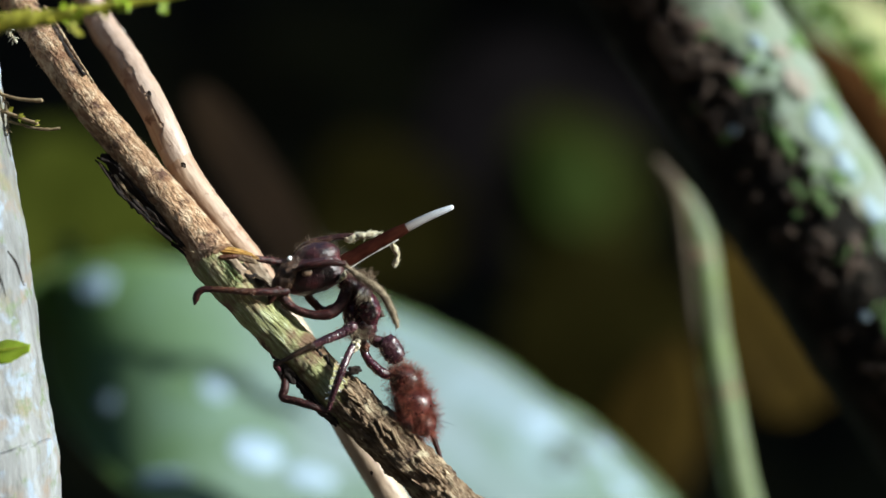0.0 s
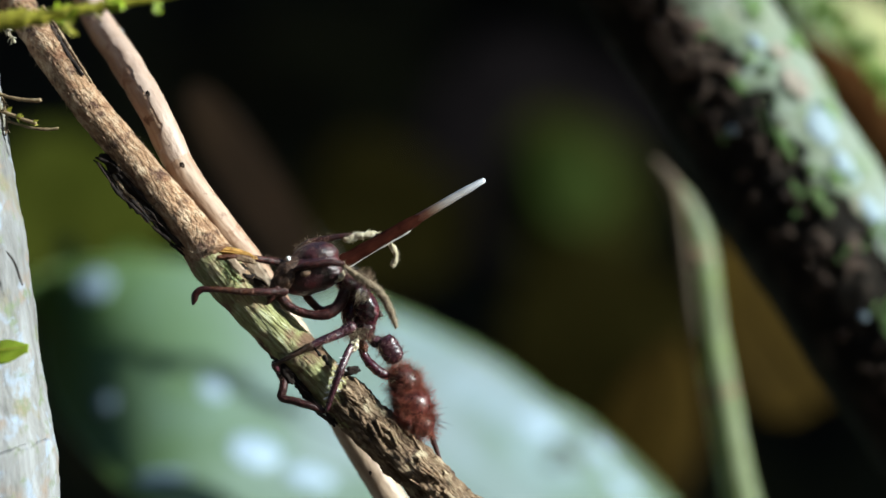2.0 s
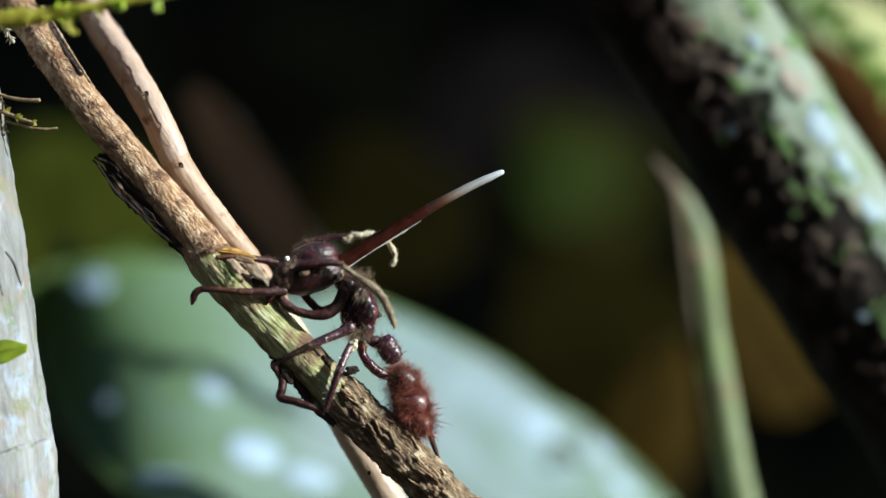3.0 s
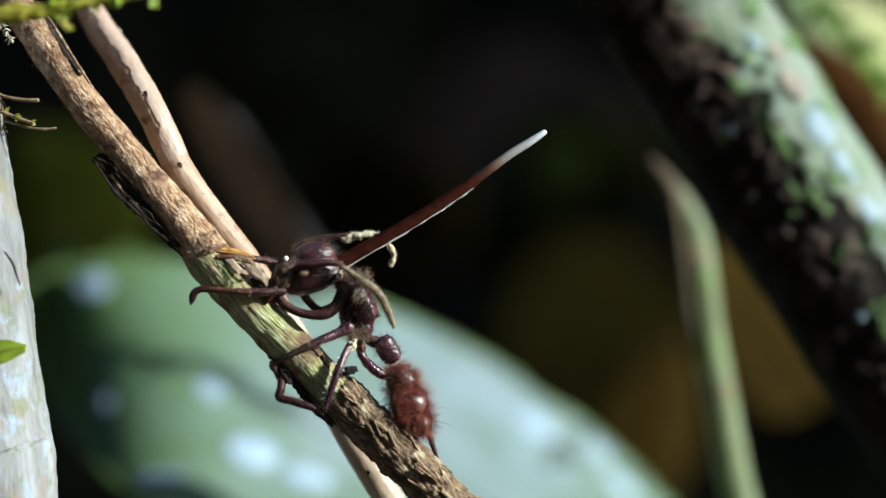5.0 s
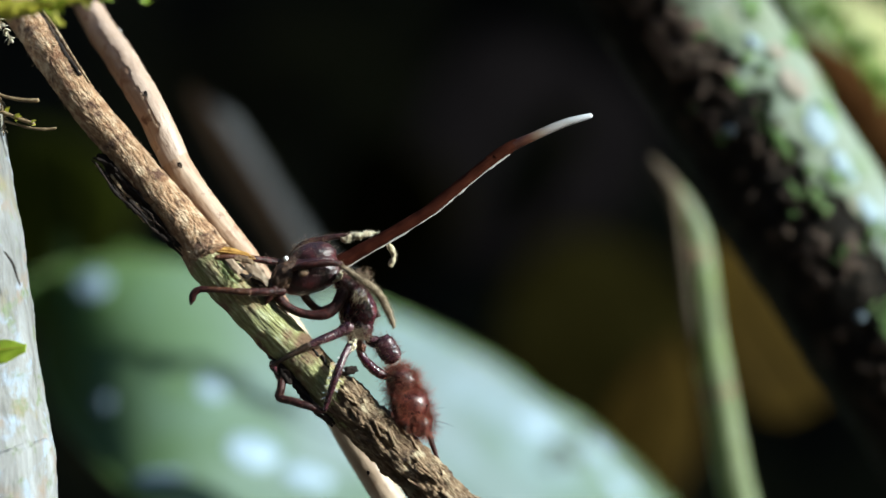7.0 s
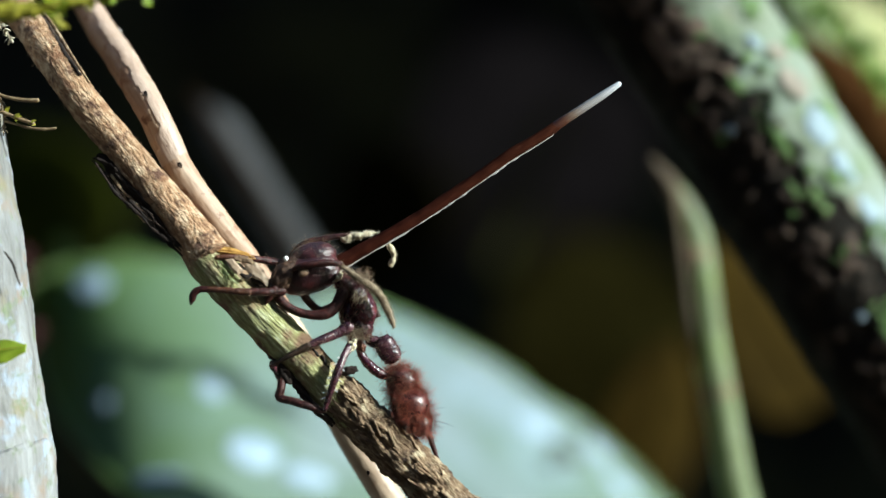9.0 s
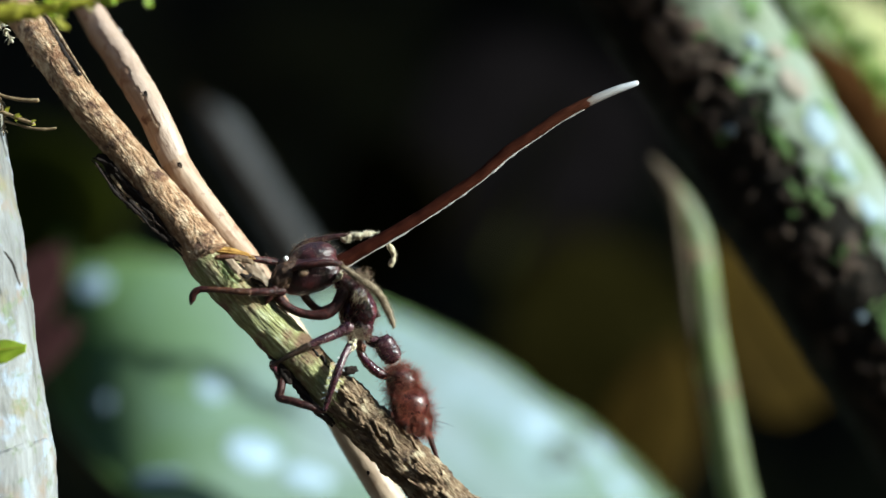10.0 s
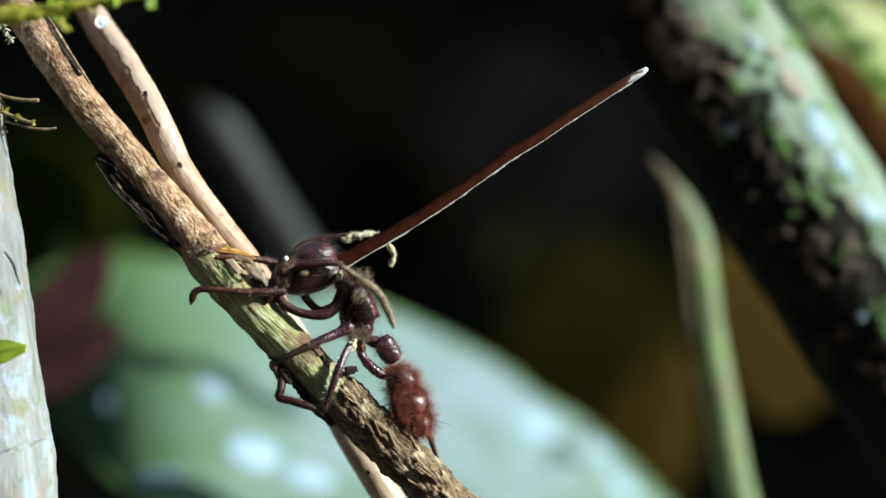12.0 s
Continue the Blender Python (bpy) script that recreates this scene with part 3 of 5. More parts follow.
        u, v = u + o * 0.70, v - o * 0.70
        dd = -math.sqrt(max(30, 39 ** 2 - o * o)) - 1
        part("bark_flake", blob(u, v, dd, rnd.uniform(7, 20), rnd.uniform(1.5, 3.6), rnd.uniform(1.2, 3), -46 + rnd.uniform(-22, 22),
                                lambda p, n_: 2.5 * noise.noise(p * 0.25), 3), FLAKE_BARK, stem)
    part("bark_flake", blob(618, 657, -20, 16, 8, 2, 15, lambda p, n_: 4 * noise.noise(p * 0.3), 3), DARK_BARK, stem, "small black bark flake")
    for u, v, long, wide, turn in ((472, 500, 10, 4, -60), (400, 478, 22, 3, -52)):
        part("bark_flake", blob(u, v, -30, long, wide, 3, turn, lambda p, n_: 2 * noise.noise(p * 0.2), 3), TAN_BARK, stem)
    # loose pale green fibres below the node
    rnd = random.Random(61)
    for k in range(54):
        u, v = rnd.uniform(374, 420), rnd.uniform(462, 492)
        v += (u - 398) * 0.35
        long, tilt = rnd.uniform(14, 28), radians(rnd.uniform(42, 68))
        du, dv = long * math.cos(tilt), long * math.sin(tilt) * 0.8
        dd = -42 + abs(u - v * 0.8 - 14) * 0.22
        part("fibre", tube([(u - du / 2, v - dv / 2, dd + 3, 0.5), (u, v, dd + 1, rnd.uniform(0.5, 1.0)), (u + du / 2, v + dv / 2, dd + rnd.uniform(-3, 2), 0.4)], 5, 5), GREEN_SHRED, stem, "pale green loose fibre")
    def plate(corners, d, lean, mat_, label):
        """A thin torn plate of bark; lean tips its lower end out."""
        bm_ = bmesh.new()
        mid_u, mid_v = sum(c[0] for c in corners) / len(corners), sum(c[1] for c in corners) / len(corners)
        ring_ = []
        for (u0, v0), (u1, v1) in zip(corners, corners[1:] + corners[:1]):
            for k in range(4):
                t = k / 4
                ring_.append((u0 + (u1 - u0) * t + 1.4 * noise.noise(Vector((u0 + k, v0, d))), v0 + (v1 - v0) * t + 1.4 * noise.noise(Vector((u0, v0 + k, 7)))))
        out = [bm_.verts.new(at(u, v, d - lean * (v - mid_v))) for u, v in ring_]
        inner = [bm_.verts.new(at(mid_u + (u - mid_u) * 0.55, mid_v + (v - mid_v) * 0.55, d - 1.6 - lean * 0.55 * (v - mid_v))) for u, v in ring_]
        for k in range(len(out)):
            m = (k + 1) % len(out)
            bm_.faces.new((out[k], out[m], inner[m], inner[k]))
        bm_.faces.new(inner)
        bm_.normal_update()
        bmesh.ops.solidify(bm_, geom=bm_.faces[:], thickness=1.6 * UNIT)
        bmesh.ops.recalc_face_normals(bm_, faces=bm_.faces)
        part("bark_flake", bm_, mat_, stem, label, smooth=False)

    plate([(399, 460), (410, 455), (420, 468), (431, 480), (422, 487), (409, 476)], -42, 0.05, CREAM_BARK, "cream bark plate")
    plate([(434, 468), (452, 464), (466, 478), (476, 496), (474, 508), (462, 497), (448, 492), (438, 482)], -33, 0.1, CREAM_BARK, "pale peeling bark plate")
    plate([(404, 452), (424, 452), (446, 460), (452, 468), (430, 464), (410, 460)], -41, 0.0, FLAKE_BARK, "reddish brown bark plate")
    part("bark_flake", tube([(422, 484, -38, 2), (434, 490, -41, 4), (446, 488, -38, 2)], 10, 3, shred, flat=0.5), DARK_BARK, stem, "dark curled flake")
    part("bark_flake", blob(462, 502, -27, 20, 6, 6, -25, lambda p, n_: 5 * noise.noise(p * 0.16), 3), DARK_BARK, stem)
    part("knot", tube([(342, 470, -18, 8), (355, 453, -30, 10), (378, 441, -33, 8), (402, 437, -26, 5)], 16, 3, shred), TAN_BARK, stem, "swollen brown knot")
    vine = thing("vine_stem", at(1000, 1150, 90), "smooth pinkish vine stem leaning against the rougher one", "stem")

    def smooth_(p, a, s):
        return 1.2 * lumps(p, 40 * UNIT) + 1.0 * lumps(p, 14 * UNIT) + 0.6 * lumps(p, 5 * UNIT)

    part("bark", tube([(70, -130, 420, 22), (108, -60, 360, 22), (148, 0, 290, 23), (176, 50, 220, 25), (210, 100, 145, 27), (241, 150, 85, 27), (270, 200, 52, 27), (293, 250, 50, 27),
                       (318, 300, 50, 26), (350, 350, 52, 26), (388, 400, 56, 26), (426, 448, 70, 25), (470, 515, 100, 25), (518, 595, 125, 26), (575, 690, 138, 26),
                       (628, 785, 142, 26), (662, 840, 142, 26), (688, 885, 142, 26), (780, 1060, 140, 30), (900, 1800, 90, 34), (960, 3500, 90, 40), (980, 5700, 90, 44)],
                      48, 4, smooth_), PINK_BARK, vine)
    bm = tube([(108, -60, 360, 23.2), (148, 0, 290, 24.1), (176, 50, 220, 26.1), (210, 100, 145, 28.1), (241, 150, 85, 28.1), (270, 200, 52, 27.9), (293, 250, 50, 27.8), (309, 284, 50, 26.6)], 56, 3, smooth_)
    middle = [at(u, v, d) for u, v, d in ((108, -60, 360), (148, 0, 290), (176, 50, 220), (210, 100, 145), (241, 150, 85), (270, 200, 52), (293, 250, 50), (309, 284, 50))]
    zs, xs = [q.z for q in middle][::-1], [q.x for q in middle][::-1]
    # faces left of the wavy edge between sun and shade are removed
    torn = []
    for f in bm.faces:
        c = f.calc_center_median()
        off = (c.x - float(np.interp(c.z, zs, xs))) / (28 * UNIT)
        low = max(0.0, (at(0, 215, 50).z - c.z) / (60 * UNIT))
        if off < 0.12 - 0.9 * low + 0.30 * lumps(Vector((0, 0, c.z)), 26 * UNIT) + 0.12 * lumps(c, 8 * UNIT):
            torn.append(f)
    bmesh.ops.delete(bm, geom=torn, context="FACES")
    bm.normal_update()
    bmesh.ops.solidify(bm, geom=bm.faces[:], thickness=0.7 * UNIT)
    part("lit_bark", bm, SUNLIT_BARK, vine, "pale shell painting the vine's sunlit side, with a wavy shade edge")
    # added pale skin: bounced light put into the lower vine's colour
    part("lit_bark", tube([(498, 560, 114, 25.4), (518, 595, 125, 26.6), (575, 690, 138, 26.8), (628, 785, 142, 26.8), (662, 840, 142, 26.8), (688, 885, 142, 26.8), (740, 982, 141, 28.6)], 48, 4, smooth_),
         BOUNCE_LIT_BARK, vine, "smooth bark skin, paler to stand for bounced light")
    for u, v, s in ((318, 292, 6), (297, 256, 7), (258, 166, 5), (652, 838, 4)):
        part("leaf_scar", blob(u, v, 50 - 25, s, s * 0.6, 2, -60, lambda p, n_: 3 * noise.noise(p * 0.4), 3), DARK_BARK, vine, "dark leaf scar")


build_stems()


# ---- pale trunk with moss ----
def sprig(name, line, leaves, long, seed, label, moss=None, thin=1.5, flare=0.8, broad=0.21):
    """A moss shoot: a thin stem set with small pointed leaves."""
    root = thing(name, at(*line[0][:3]), label, "moss")
    part("shoot", tube([(*q, thin) for q in line], 7, 5), MOSS_BROWN, root)
    rnd = random.Random(seed)
    way = spline([(*at(*q), 1) for q in line], 2 * UNIT)
    bm = bmesh.new()
    for k in range(leaves):
        i = rnd.randrange(len(way) - 1)
        p, run = way[i].xyz, (way[i + 1] - way[i]).xyz.normalized()
        out = Vector((rnd.gauss(0, 1), rnd.gauss(0, 1), rnd.gauss(0, 1)))
        out = (out - run * out.dot(run)).normalized()
        go = (run * rnd.uniform(0.2, 1.0) + out * flare).normalized()
        side = go.cross(run).normalized()
        size = long * UNIT * rnd.uniform(0.5, 1.2)
        up = side.cross(go)
        w = size * broad * rnd.uniform(0.75, 1.25)
        a = bm.verts.new(p)
        b, c = bm.verts.new(p + go * size * 0.45 + side * w + up * w * 0.4), bm.verts.new(p + go * size * 0.45 - side * w + up * w * 0.4)
        e, f = bm.verts.new(p + go * size * 0.5 - up * w * 0.2), bm.verts.new(p + go * size + up * size * 0.15)
        for tri in ((a, b, e), (a, e, c), (b, f, e), (e, f, c)):
            bm.faces.new(tri)
    part("leaves", bm, moss or MOSS, root, kind="stuff")
    return root


def build_trunk():
    trunk = thing("sapling_trunk", at(-60, 5660, 20), "slender pale trunk with white lichen bark", "trunk")

    def bark(p, a, s):
        return 5 * lumps(p, 90 * UNIT) + 2.5 * lumps(p, 25 * UNIT) + 1.2 * lumps(p, 8 * UNIT)

    part("bark", tube([(-190, -500, 10, 130), (-160, -60, 10, 130), (-142, 130, 10, 134), (-122, 300, 10, 138), (-104, 430, 10, 142), (-88, 560, 10, 144), (-72, 700, 10, 146),
                       (-56, 800, 10, 150), (-50, 900, 10, 152), (-45, 1500, 10, 160), (-50, 3500, 15, 170), (-60, 5680, 20, 190)], 96, 8, bark), PALE_BARK, trunk)
    part("crack", tube([(8, 446, -104, 1.5), (22, 466, -98, 2.2), (30, 490, -93, 1.8), (36, 505, -90, 1)], 6, 4), DARK_BARK, trunk, "fine dark bark crack")
    part("twig", tube([(-6, 166, -20, 3), (20, 174, -25, 3), (48, 178, -30, 3.4), (66, 178, -32, 4)], 8, 4, lambda p, a, s: 0.8 * lumps(p, 5 * UNIT)), MOSS_BROWN, trunk,
         "short broken twig")
    part("twig", tube([(10, 215, -20, 2), (50, 226, -28, 2.5), (80, 229, -32, 2.5), (98, 227, -34, 2)], 8, 4, lambda p, a, s: 1.2 * lumps(p, 5 * UNIT)), MOSS_BROWN, trunk)
    sprig("moss_shoot", [(-4, 196, -18), (18, 204, -24), (38, 212, -28), (58, 218, -30)], 7, 17, 3, "green curling moss shoot on the pale trunk", thin=3.5, broad=0.5)
    sprig("moss_shoot", [(-6, 160, -14), (4, 185, -18), (8, 212, -18), (6, 240, -16)], 40, 10, 5, "dry tan moss tuft on the pale trunk", TAN_FUZZ, broad=0.4)
    sprig("moss_shoot", [(-6, 28, -10), (10, 52, -14), (22, 76, -16)], 34, 13, 6, "dry grey moss shoot hanging in the dark", MYCELIUM, 1.2)
    spike = thing("moss_leaf", at(-24, 624, -118), "bright yellow-green pointed moss leaf on the pale trunk", "moss")
    part("blade", leaf_blade(at(-24, 624, -118), at(46, 616, -128), (0.7, -0.6, 0.45), 34 * UNIT, thick=1.2 * UNIT, full=1.3), BRIGHT_MOSS, spike)
    part("midrib", leaf_rib(at(-24, 624, -118), at(42, 617, -128), (0.7, -0.6, 0.45), thick=2 * UNIT), MOSS, spike)


build_trunk()


def build_strand():
    """A mossy strand hanging across the top, nearer than the vines."""
    line = [(-90, 66, -300, 22), (0, 40, -300, 18), (70, 31, -300, 15), (120, 24, -300, 11), (175, 14, -300, 9), (235, 5, -300, 7), (300, -4, -300, 5), (380, -20, -300, 4)]
    strand = thing("moss_strand", at(-90, 66, -300), "yellow-green mossy strand hanging across the vine stems", "moss")
    part("stem", tube(line, 20, 3, lambda p, a, s: 4 * lumps(p, 22 * UNIT) + 2.5 * lumps(p, 8 * UNIT)), MOSS, strand)
    rnd = random.Random(21)
    for name, (u0, v0), (u1, v1), count, long, mat_, label in (
            ("leaf_tuft", (95, 24), (135, 22), 34, 22, BRIGHT_MOSS, "bright green tuft of small leaves"), ("leaf_tuft", (192, 6), (216, 4), 30, 24, BRIGHT_MOSS, "bright green tuft of small leaves"),
            ("leaf_tuft", (160, 16), (182, 18), 22, 18, MOSS, "dull green tuft of small leaves"), ("leaf_tuft", (-30, 40), (60, 34), 46, 22, MOSS, "yellowish tuft of small leaves"),
            ("hanging_tip", (277, -6), (280, 18), 16, 16, BRIGHT_MOSS, "green hanging shoot tip"), ("hanging_tip", (120, 34), (128, 54), 16, 16, MOSS, "olive hanging shoot tip")):
        bm = bmesh.new()
        for k in range(count):
            t = rnd.random()
            p = at(u0 + (u1 - u0) * t + rnd.uniform(-5, 5), v0 + (v1 - v0) * t + rnd.uniform(-5, 5), -300 + rnd.uniform(-10, 10))
            go = Vector((rnd.uniform(0.1, 1.0), rnd.gauss(0, 0.5), rnd.gauss(0, 0.5) - (0.9 if name == "hanging_tip" else 0.0))).normalized()
            side = go.orthogonal().normalized()
            size = long * UNIT * rnd.uniform(0.5, 1.1)
            w, up = size * 0.28, side.cross(go)
            a, b, c = bm.verts.new(p), bm.verts.new(p + go * size * 0.45 + side * w + up * w * 0.4), bm.verts.new(p + go * size * 0.45 - side * w + up * w * 0.4)
            e, f = bm.verts.new(p + go * size * 0.5 - up * w * 0.2), bm.verts.new(p + go * size)
            for tri in ((a, b, e), (a, e, c), (b, f, e), (e, f, c)):
                bm.faces.new(tri)
        part(name, bm, mat_, strand, label, "stuff")
    return strand


MOSS_STRAND = build_strand()


# ---- thick mossy branch ----
def build_branch():
    branch = thing("mossy_branch", at(2300, 5500, 940), "thick branch with shade put in its dark bark, crusted with pale lichen and moss", "branch")

    def knots(p, a, s):
        return 6 * lumps(p, 130 * UNIT) + 3 * lumps(p, 45 * UNIT) + 1.5 * lumps(p, 14 * UNIT)

    path = [(833, -570, 940, 134), (1023, -240, 940, 136), (1178, -10, 940, 139), (1303, 180, 940, 140), (1433, 390, 940, 142), (1558, 580, 940, 144), (1713, 820, 940, 149),
            (1960, 1400, 940, 170), (2200, 3000, 940, 190), (2280, 4700, 940, 210)]
    bm = tube(path, 96, 9, knots)
    surface = BVHTree.FromBMesh(bm)
    part("bark", bm, SHADED_BRANCH_BARK, branch)
    eye = Vector((0, -REACH, EYE_Z))

    def patch(name, u, v, long, wide, turn, mat_, label):
        """A flat rounded growth that lies on the bark."""
        hit, normal, _, _ = surface.ray_cast(eye, (at(u, v, 900) - eye).normalized())
        if normal.dot(hit - eye) > 0:
            normal = -normal
        bm_ = blob(784, 441, 0, long * 1.25, wide * 1.25, 6, turn, lambda p, n_: 0.22 * wide * noise.noise(p / (wide + 6.0) + Vector((u, v, 0))), 3)
        spin = Vector((0, -1, 0)).rotation_difference(normal).to_matrix().to_4x4()
        bm_.transform(Matrix.Translation(hit + normal * 8 * UNIT) @ spin @ Matrix.Translation(-at(784, 441, 0)))
        part(name, bm_, mat_, branch, label)

    # lichen, but the small one at (1293, 230) paints an out-of-focus bright dot
    for u, v, long, wide, turn in ((1447, 228, 36, 28, -50), (1330, 75, 16, 10, -40), (1490, 300, 34, 18, -55), (1535, 375, 30, 16, -55), (1293, 230, 9, 8, 0), (1525, 560, 9, 8, 0)):
        patch("lichen_patch", u, v, long, wide, turn, BLUE_LICHEN, "pale blue lichen patch, a small one painting a bright dot")
    for u, v, long, wide, turn in ((1400, 150, 34, 22, -50), (1370, 95, 20, 16, -20), (1195, 92, 16, 12, -40), (1165, 45, 20, 10, -50), (1238, 118, 14, 12, 0)):
        patch("lichen_patch", u, v, long, wide, turn, PINK_LICHEN if u > 1300 else BROWN_CRUST, "pinkish grey lichen patch")
    for u, v, long, wide, turn in ((1380, 255, 34, 11, -58), (1440, 350, 20, 12, -60), (1300, 150, 20, 9, -50)):
        patch("moss_patch", u, v, long, wide, turn, BRANCH_MOSS, "green moss patch")
    patch("knot_hole", 1294, 106, 13, 11, 0, DARK_BARK, "dark knot hole")
    rnd = random.Random(93)
    for k in range(34):
        t = rnd.random()
        o = rnd.gauss(0, 1)
        u, v = 1255 + 300 * t + 26 * o * 0.8 - 8, 150 + 340 * t - 26 * o * 0.6 + 10
        size = rnd.uniform(5, 11)
        patch("crust", u, v, size, size * rnd.uniform(0.6, 1.0), rnd.uniform(0, 180), rnd.choice((BROWN_CRUST, BROWN_CRUST, BROWN_CRUST, DARK_BARK, BRANCH_MOSS)), "small crust on the bark")
    # crust of lichen and cushions of moss on the side that faces the sky, with a ragged edge
    line = spline([(u, v, 0, r) for u, v, d, r in path[1:7]], 5.0)
    deep = 1 + 940 * UNIT / REACH
    steps = 84

    def sheet(height, keep):
        bm = bmesh.new()
        rows = []
        for i, q in enumerate(line):
            run = (line[min(i + 1, len(line) - 1)] - line[max(i - 1, 0)]).xyz.normalized()
            side = Vector((run.y, -run.x))
            row = []
            for j in range(steps + 1):
                a = -2.2 + 2.9 * j / steps
                place = Vector((q.x + side.x * q.w * math.cos(a), q.y + side.y * q.w * math.cos(a), q.w * math.sin(a)))
                middle = at(q.x, q.y, 940)
                out = Vector((side.x * math.cos(a), math.sin(a), -side.y * math.cos(a)))
                r = (q.w + 3 + height + 2 * noise.noise(place / 20) + 2 * noise.noise(place / 9)) * deep + knots(middle + out * q.w * deep * UNIT, a, 0)
                w = bm.verts.new(middle + out * r * UNIT)
                row.append((w, place, a))
            rows.append(row)
        for x, y in zip(rows, rows[1:]):
            for j in range(steps):
                if keep(x[j][1], x[j][2]):
                    bm.faces.new((x[j][0], x[j + 1][0], y[j + 1][0], y[j][0]))
        bmesh.ops.delete(bm, geom=[w for w in bm.verts if not w.link_faces], context="VERTS")
        bm.normal_update()
        bmesh.ops.solidify(bm, geom=bm.faces[:], thickness=3 * UNIT)
        bmesh.ops.recalc_face_normals(bm, faces=bm.faces)
        return bm

    # real lichen, but reach sets its pale edge to paint the sunlit boundary
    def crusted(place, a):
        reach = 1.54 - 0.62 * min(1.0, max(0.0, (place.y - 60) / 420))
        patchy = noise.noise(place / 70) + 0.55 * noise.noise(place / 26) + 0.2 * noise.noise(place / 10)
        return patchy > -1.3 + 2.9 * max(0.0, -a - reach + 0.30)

    def mossy(place, a):
        patchy = noise.noise(place / 55 + Vector((7, 3, 1))) + 0.5 * noise.noise(place / 16)
        return patchy > 0.42 and a > -1.75

    def scabby(place, a):
        patchy = noise.noise(place / 30 + Vector((2, 9, 4))) + 0.6 * noise.noise(place / 12)
        return patchy > 0.40 - 0.55 * min(1.0, max(0.0, (230 - place.y) / 200)) and a < -1.52

    part("lichen_crust", sheet(0, crusted), LICHEN, branch, "pale grey-green lichen crust, painted to end where the sunlight does")
    part("moss_cushion", sheet(5, mossy), BRANCH_MOSS, branch, "green moss cushions")
    part("scab", sheet(3, scabby), BROWN_CRUST, branch, "scattered brownish crusts")


build_branch()


# ---- leaves and stalks behind ----
def build_behind():
    # the broad leaf
    broad = thing("broad_leaf", at(700, 1900, 1500), "large smooth pale green leaf with whitish spots and dark specks", "leaf")
    base, tip = at(-20, 545, 1950), at(1325, 1165, 2150)
    bm = leaf_blade(base, tip, (0.40, -0.60, 0.70), 0.0544, cup=0.04, droop=0.05, curl=2.9, rows=90, cols=24, shape=1.0, full=0.46, notch=0.045)
    bm.verts.ensure_lookup_table()
    rims = [[bm.verts[i * 25 + j].co.copy() for i in range(2, 89, 2)] for j in (0, 24)]
    surface = BVHTree.FromBMesh(bm)
    blade = part("blade", bm, LEAF, broad)
    for rim in rims:
        part("margin", tube([(*q, 0.00042) for q in rim], 8, 30, placed=True), LEAF_RIM, blade, "fresh green leaf margin")
    part("midrib", leaf_rib(base, tip, (0.40, -0.60, 0.70), 0.05, 0.00022, 2.9), LEAF, broad)
    eye = Vector((0, -REACH, EYE_Z))
    for u, v, long, wide, turn in ((1000, 803, 30, 16, -20), (1032, 768, 12, 8, 30), (972, 822, 16, 8, 0)):
        hit, normal, _, _ = surface.ray_cast(eye, (at(u, v, 1500) - eye).normalized())
        if hit is None:
            continue
        if normal.dot(hit - eye) > 0:
            normal = -normal
        spot = blob(784, 441, 0, long * 1.7, wide * 2.4, 7, turn, lambda p, n_: 3 * noise.noise(p * 0.1), 3)
        spin = Vector((0, -1, 0)).rotation_difference(normal).to_matrix().to_4x4()
        spot.transform(Matrix.Translation(hit) @ spin @ Matrix.Translation(-at(784, 441, 0)))
        part("dark_speck", spot, SPECK, blade, "small dark speck")
    for u, v, long, wide, turn in ((374, 688, 22, 17, 0), (165, 505, 30, 18, -25), (448, 800, 40, 24, -10), (285, 845, 40, 9, 4), (950, 752, 30, 22, -35), (182, 715, 15, 11, 0),
                                   (545, 845, 38, 15, -4), (1058, 800, 22, 15, -40), (1100, 860, 34, 14, -35)):
        hit, normal, _, _ = surface.ray_cast(eye, (at(u, v, 1500) - eye).normalized())
        if hit is None:
            continue
        if normal.dot(hit - eye) > 0:
            normal = -normal
        spot = blob(784, 441, 0, long * 1.7, wide * 2.4, 6, turn, lambda p, n_: 7 * noise.noise(p * 0.03), 3)
        spin = Vector((0, -1, 0)).rotation_difference(normal).to_matrix().to_4x4()
        spot.transform(Matrix.Translation(hit) @ spin @ Matrix.Translation(-at(784, 441, 0)))
        part("pale_spot", spot, WAX, blade, "whitish spot")
    back = base + Vector((0, 2.9 * (tip - base).length * 0.0841, 0))
    part("leafstalk", tube([(*back, 0.0007), (*(back + Vector((-0.006, 0.004, -0.006))), 0.0008), (back.x - 0.012, back.y + 0.006, 0.12, 0.0011), (back.x - 0.012, back.y + 0.006, -0.002, 0.0014)],
                           12, 30, placed=True), STALK_GREEN, broad)

    green = thing("green_stalk", at(1420, 3700, 1300), "light green ribbed plant stalk with brownish nodes", "stalk")
    def ribbed(p, a, s):
        return 2 * lumps(p, 50 * UNIT) + 0.35 * math.cos(a * 13)

    part("stem", tube([(1158, 288, 1300, 4), (1174, 312, 1300, 9), (1192, 338, 1300, 16), (1212, 370, 1300, 22), (1234, 441, 1300, 27), (1252, 590, 1300, 29), (1272, 700, 1300, 29),
                       (1289, 791, 1300, 29), (1308, 882, 1300, 30), (1345, 1010, 1300, 30), (1385, 1300, 1300, 34), (1420, 3900, 1300, 40)], 42, 8, ribbed), STALK_GREEN, green)
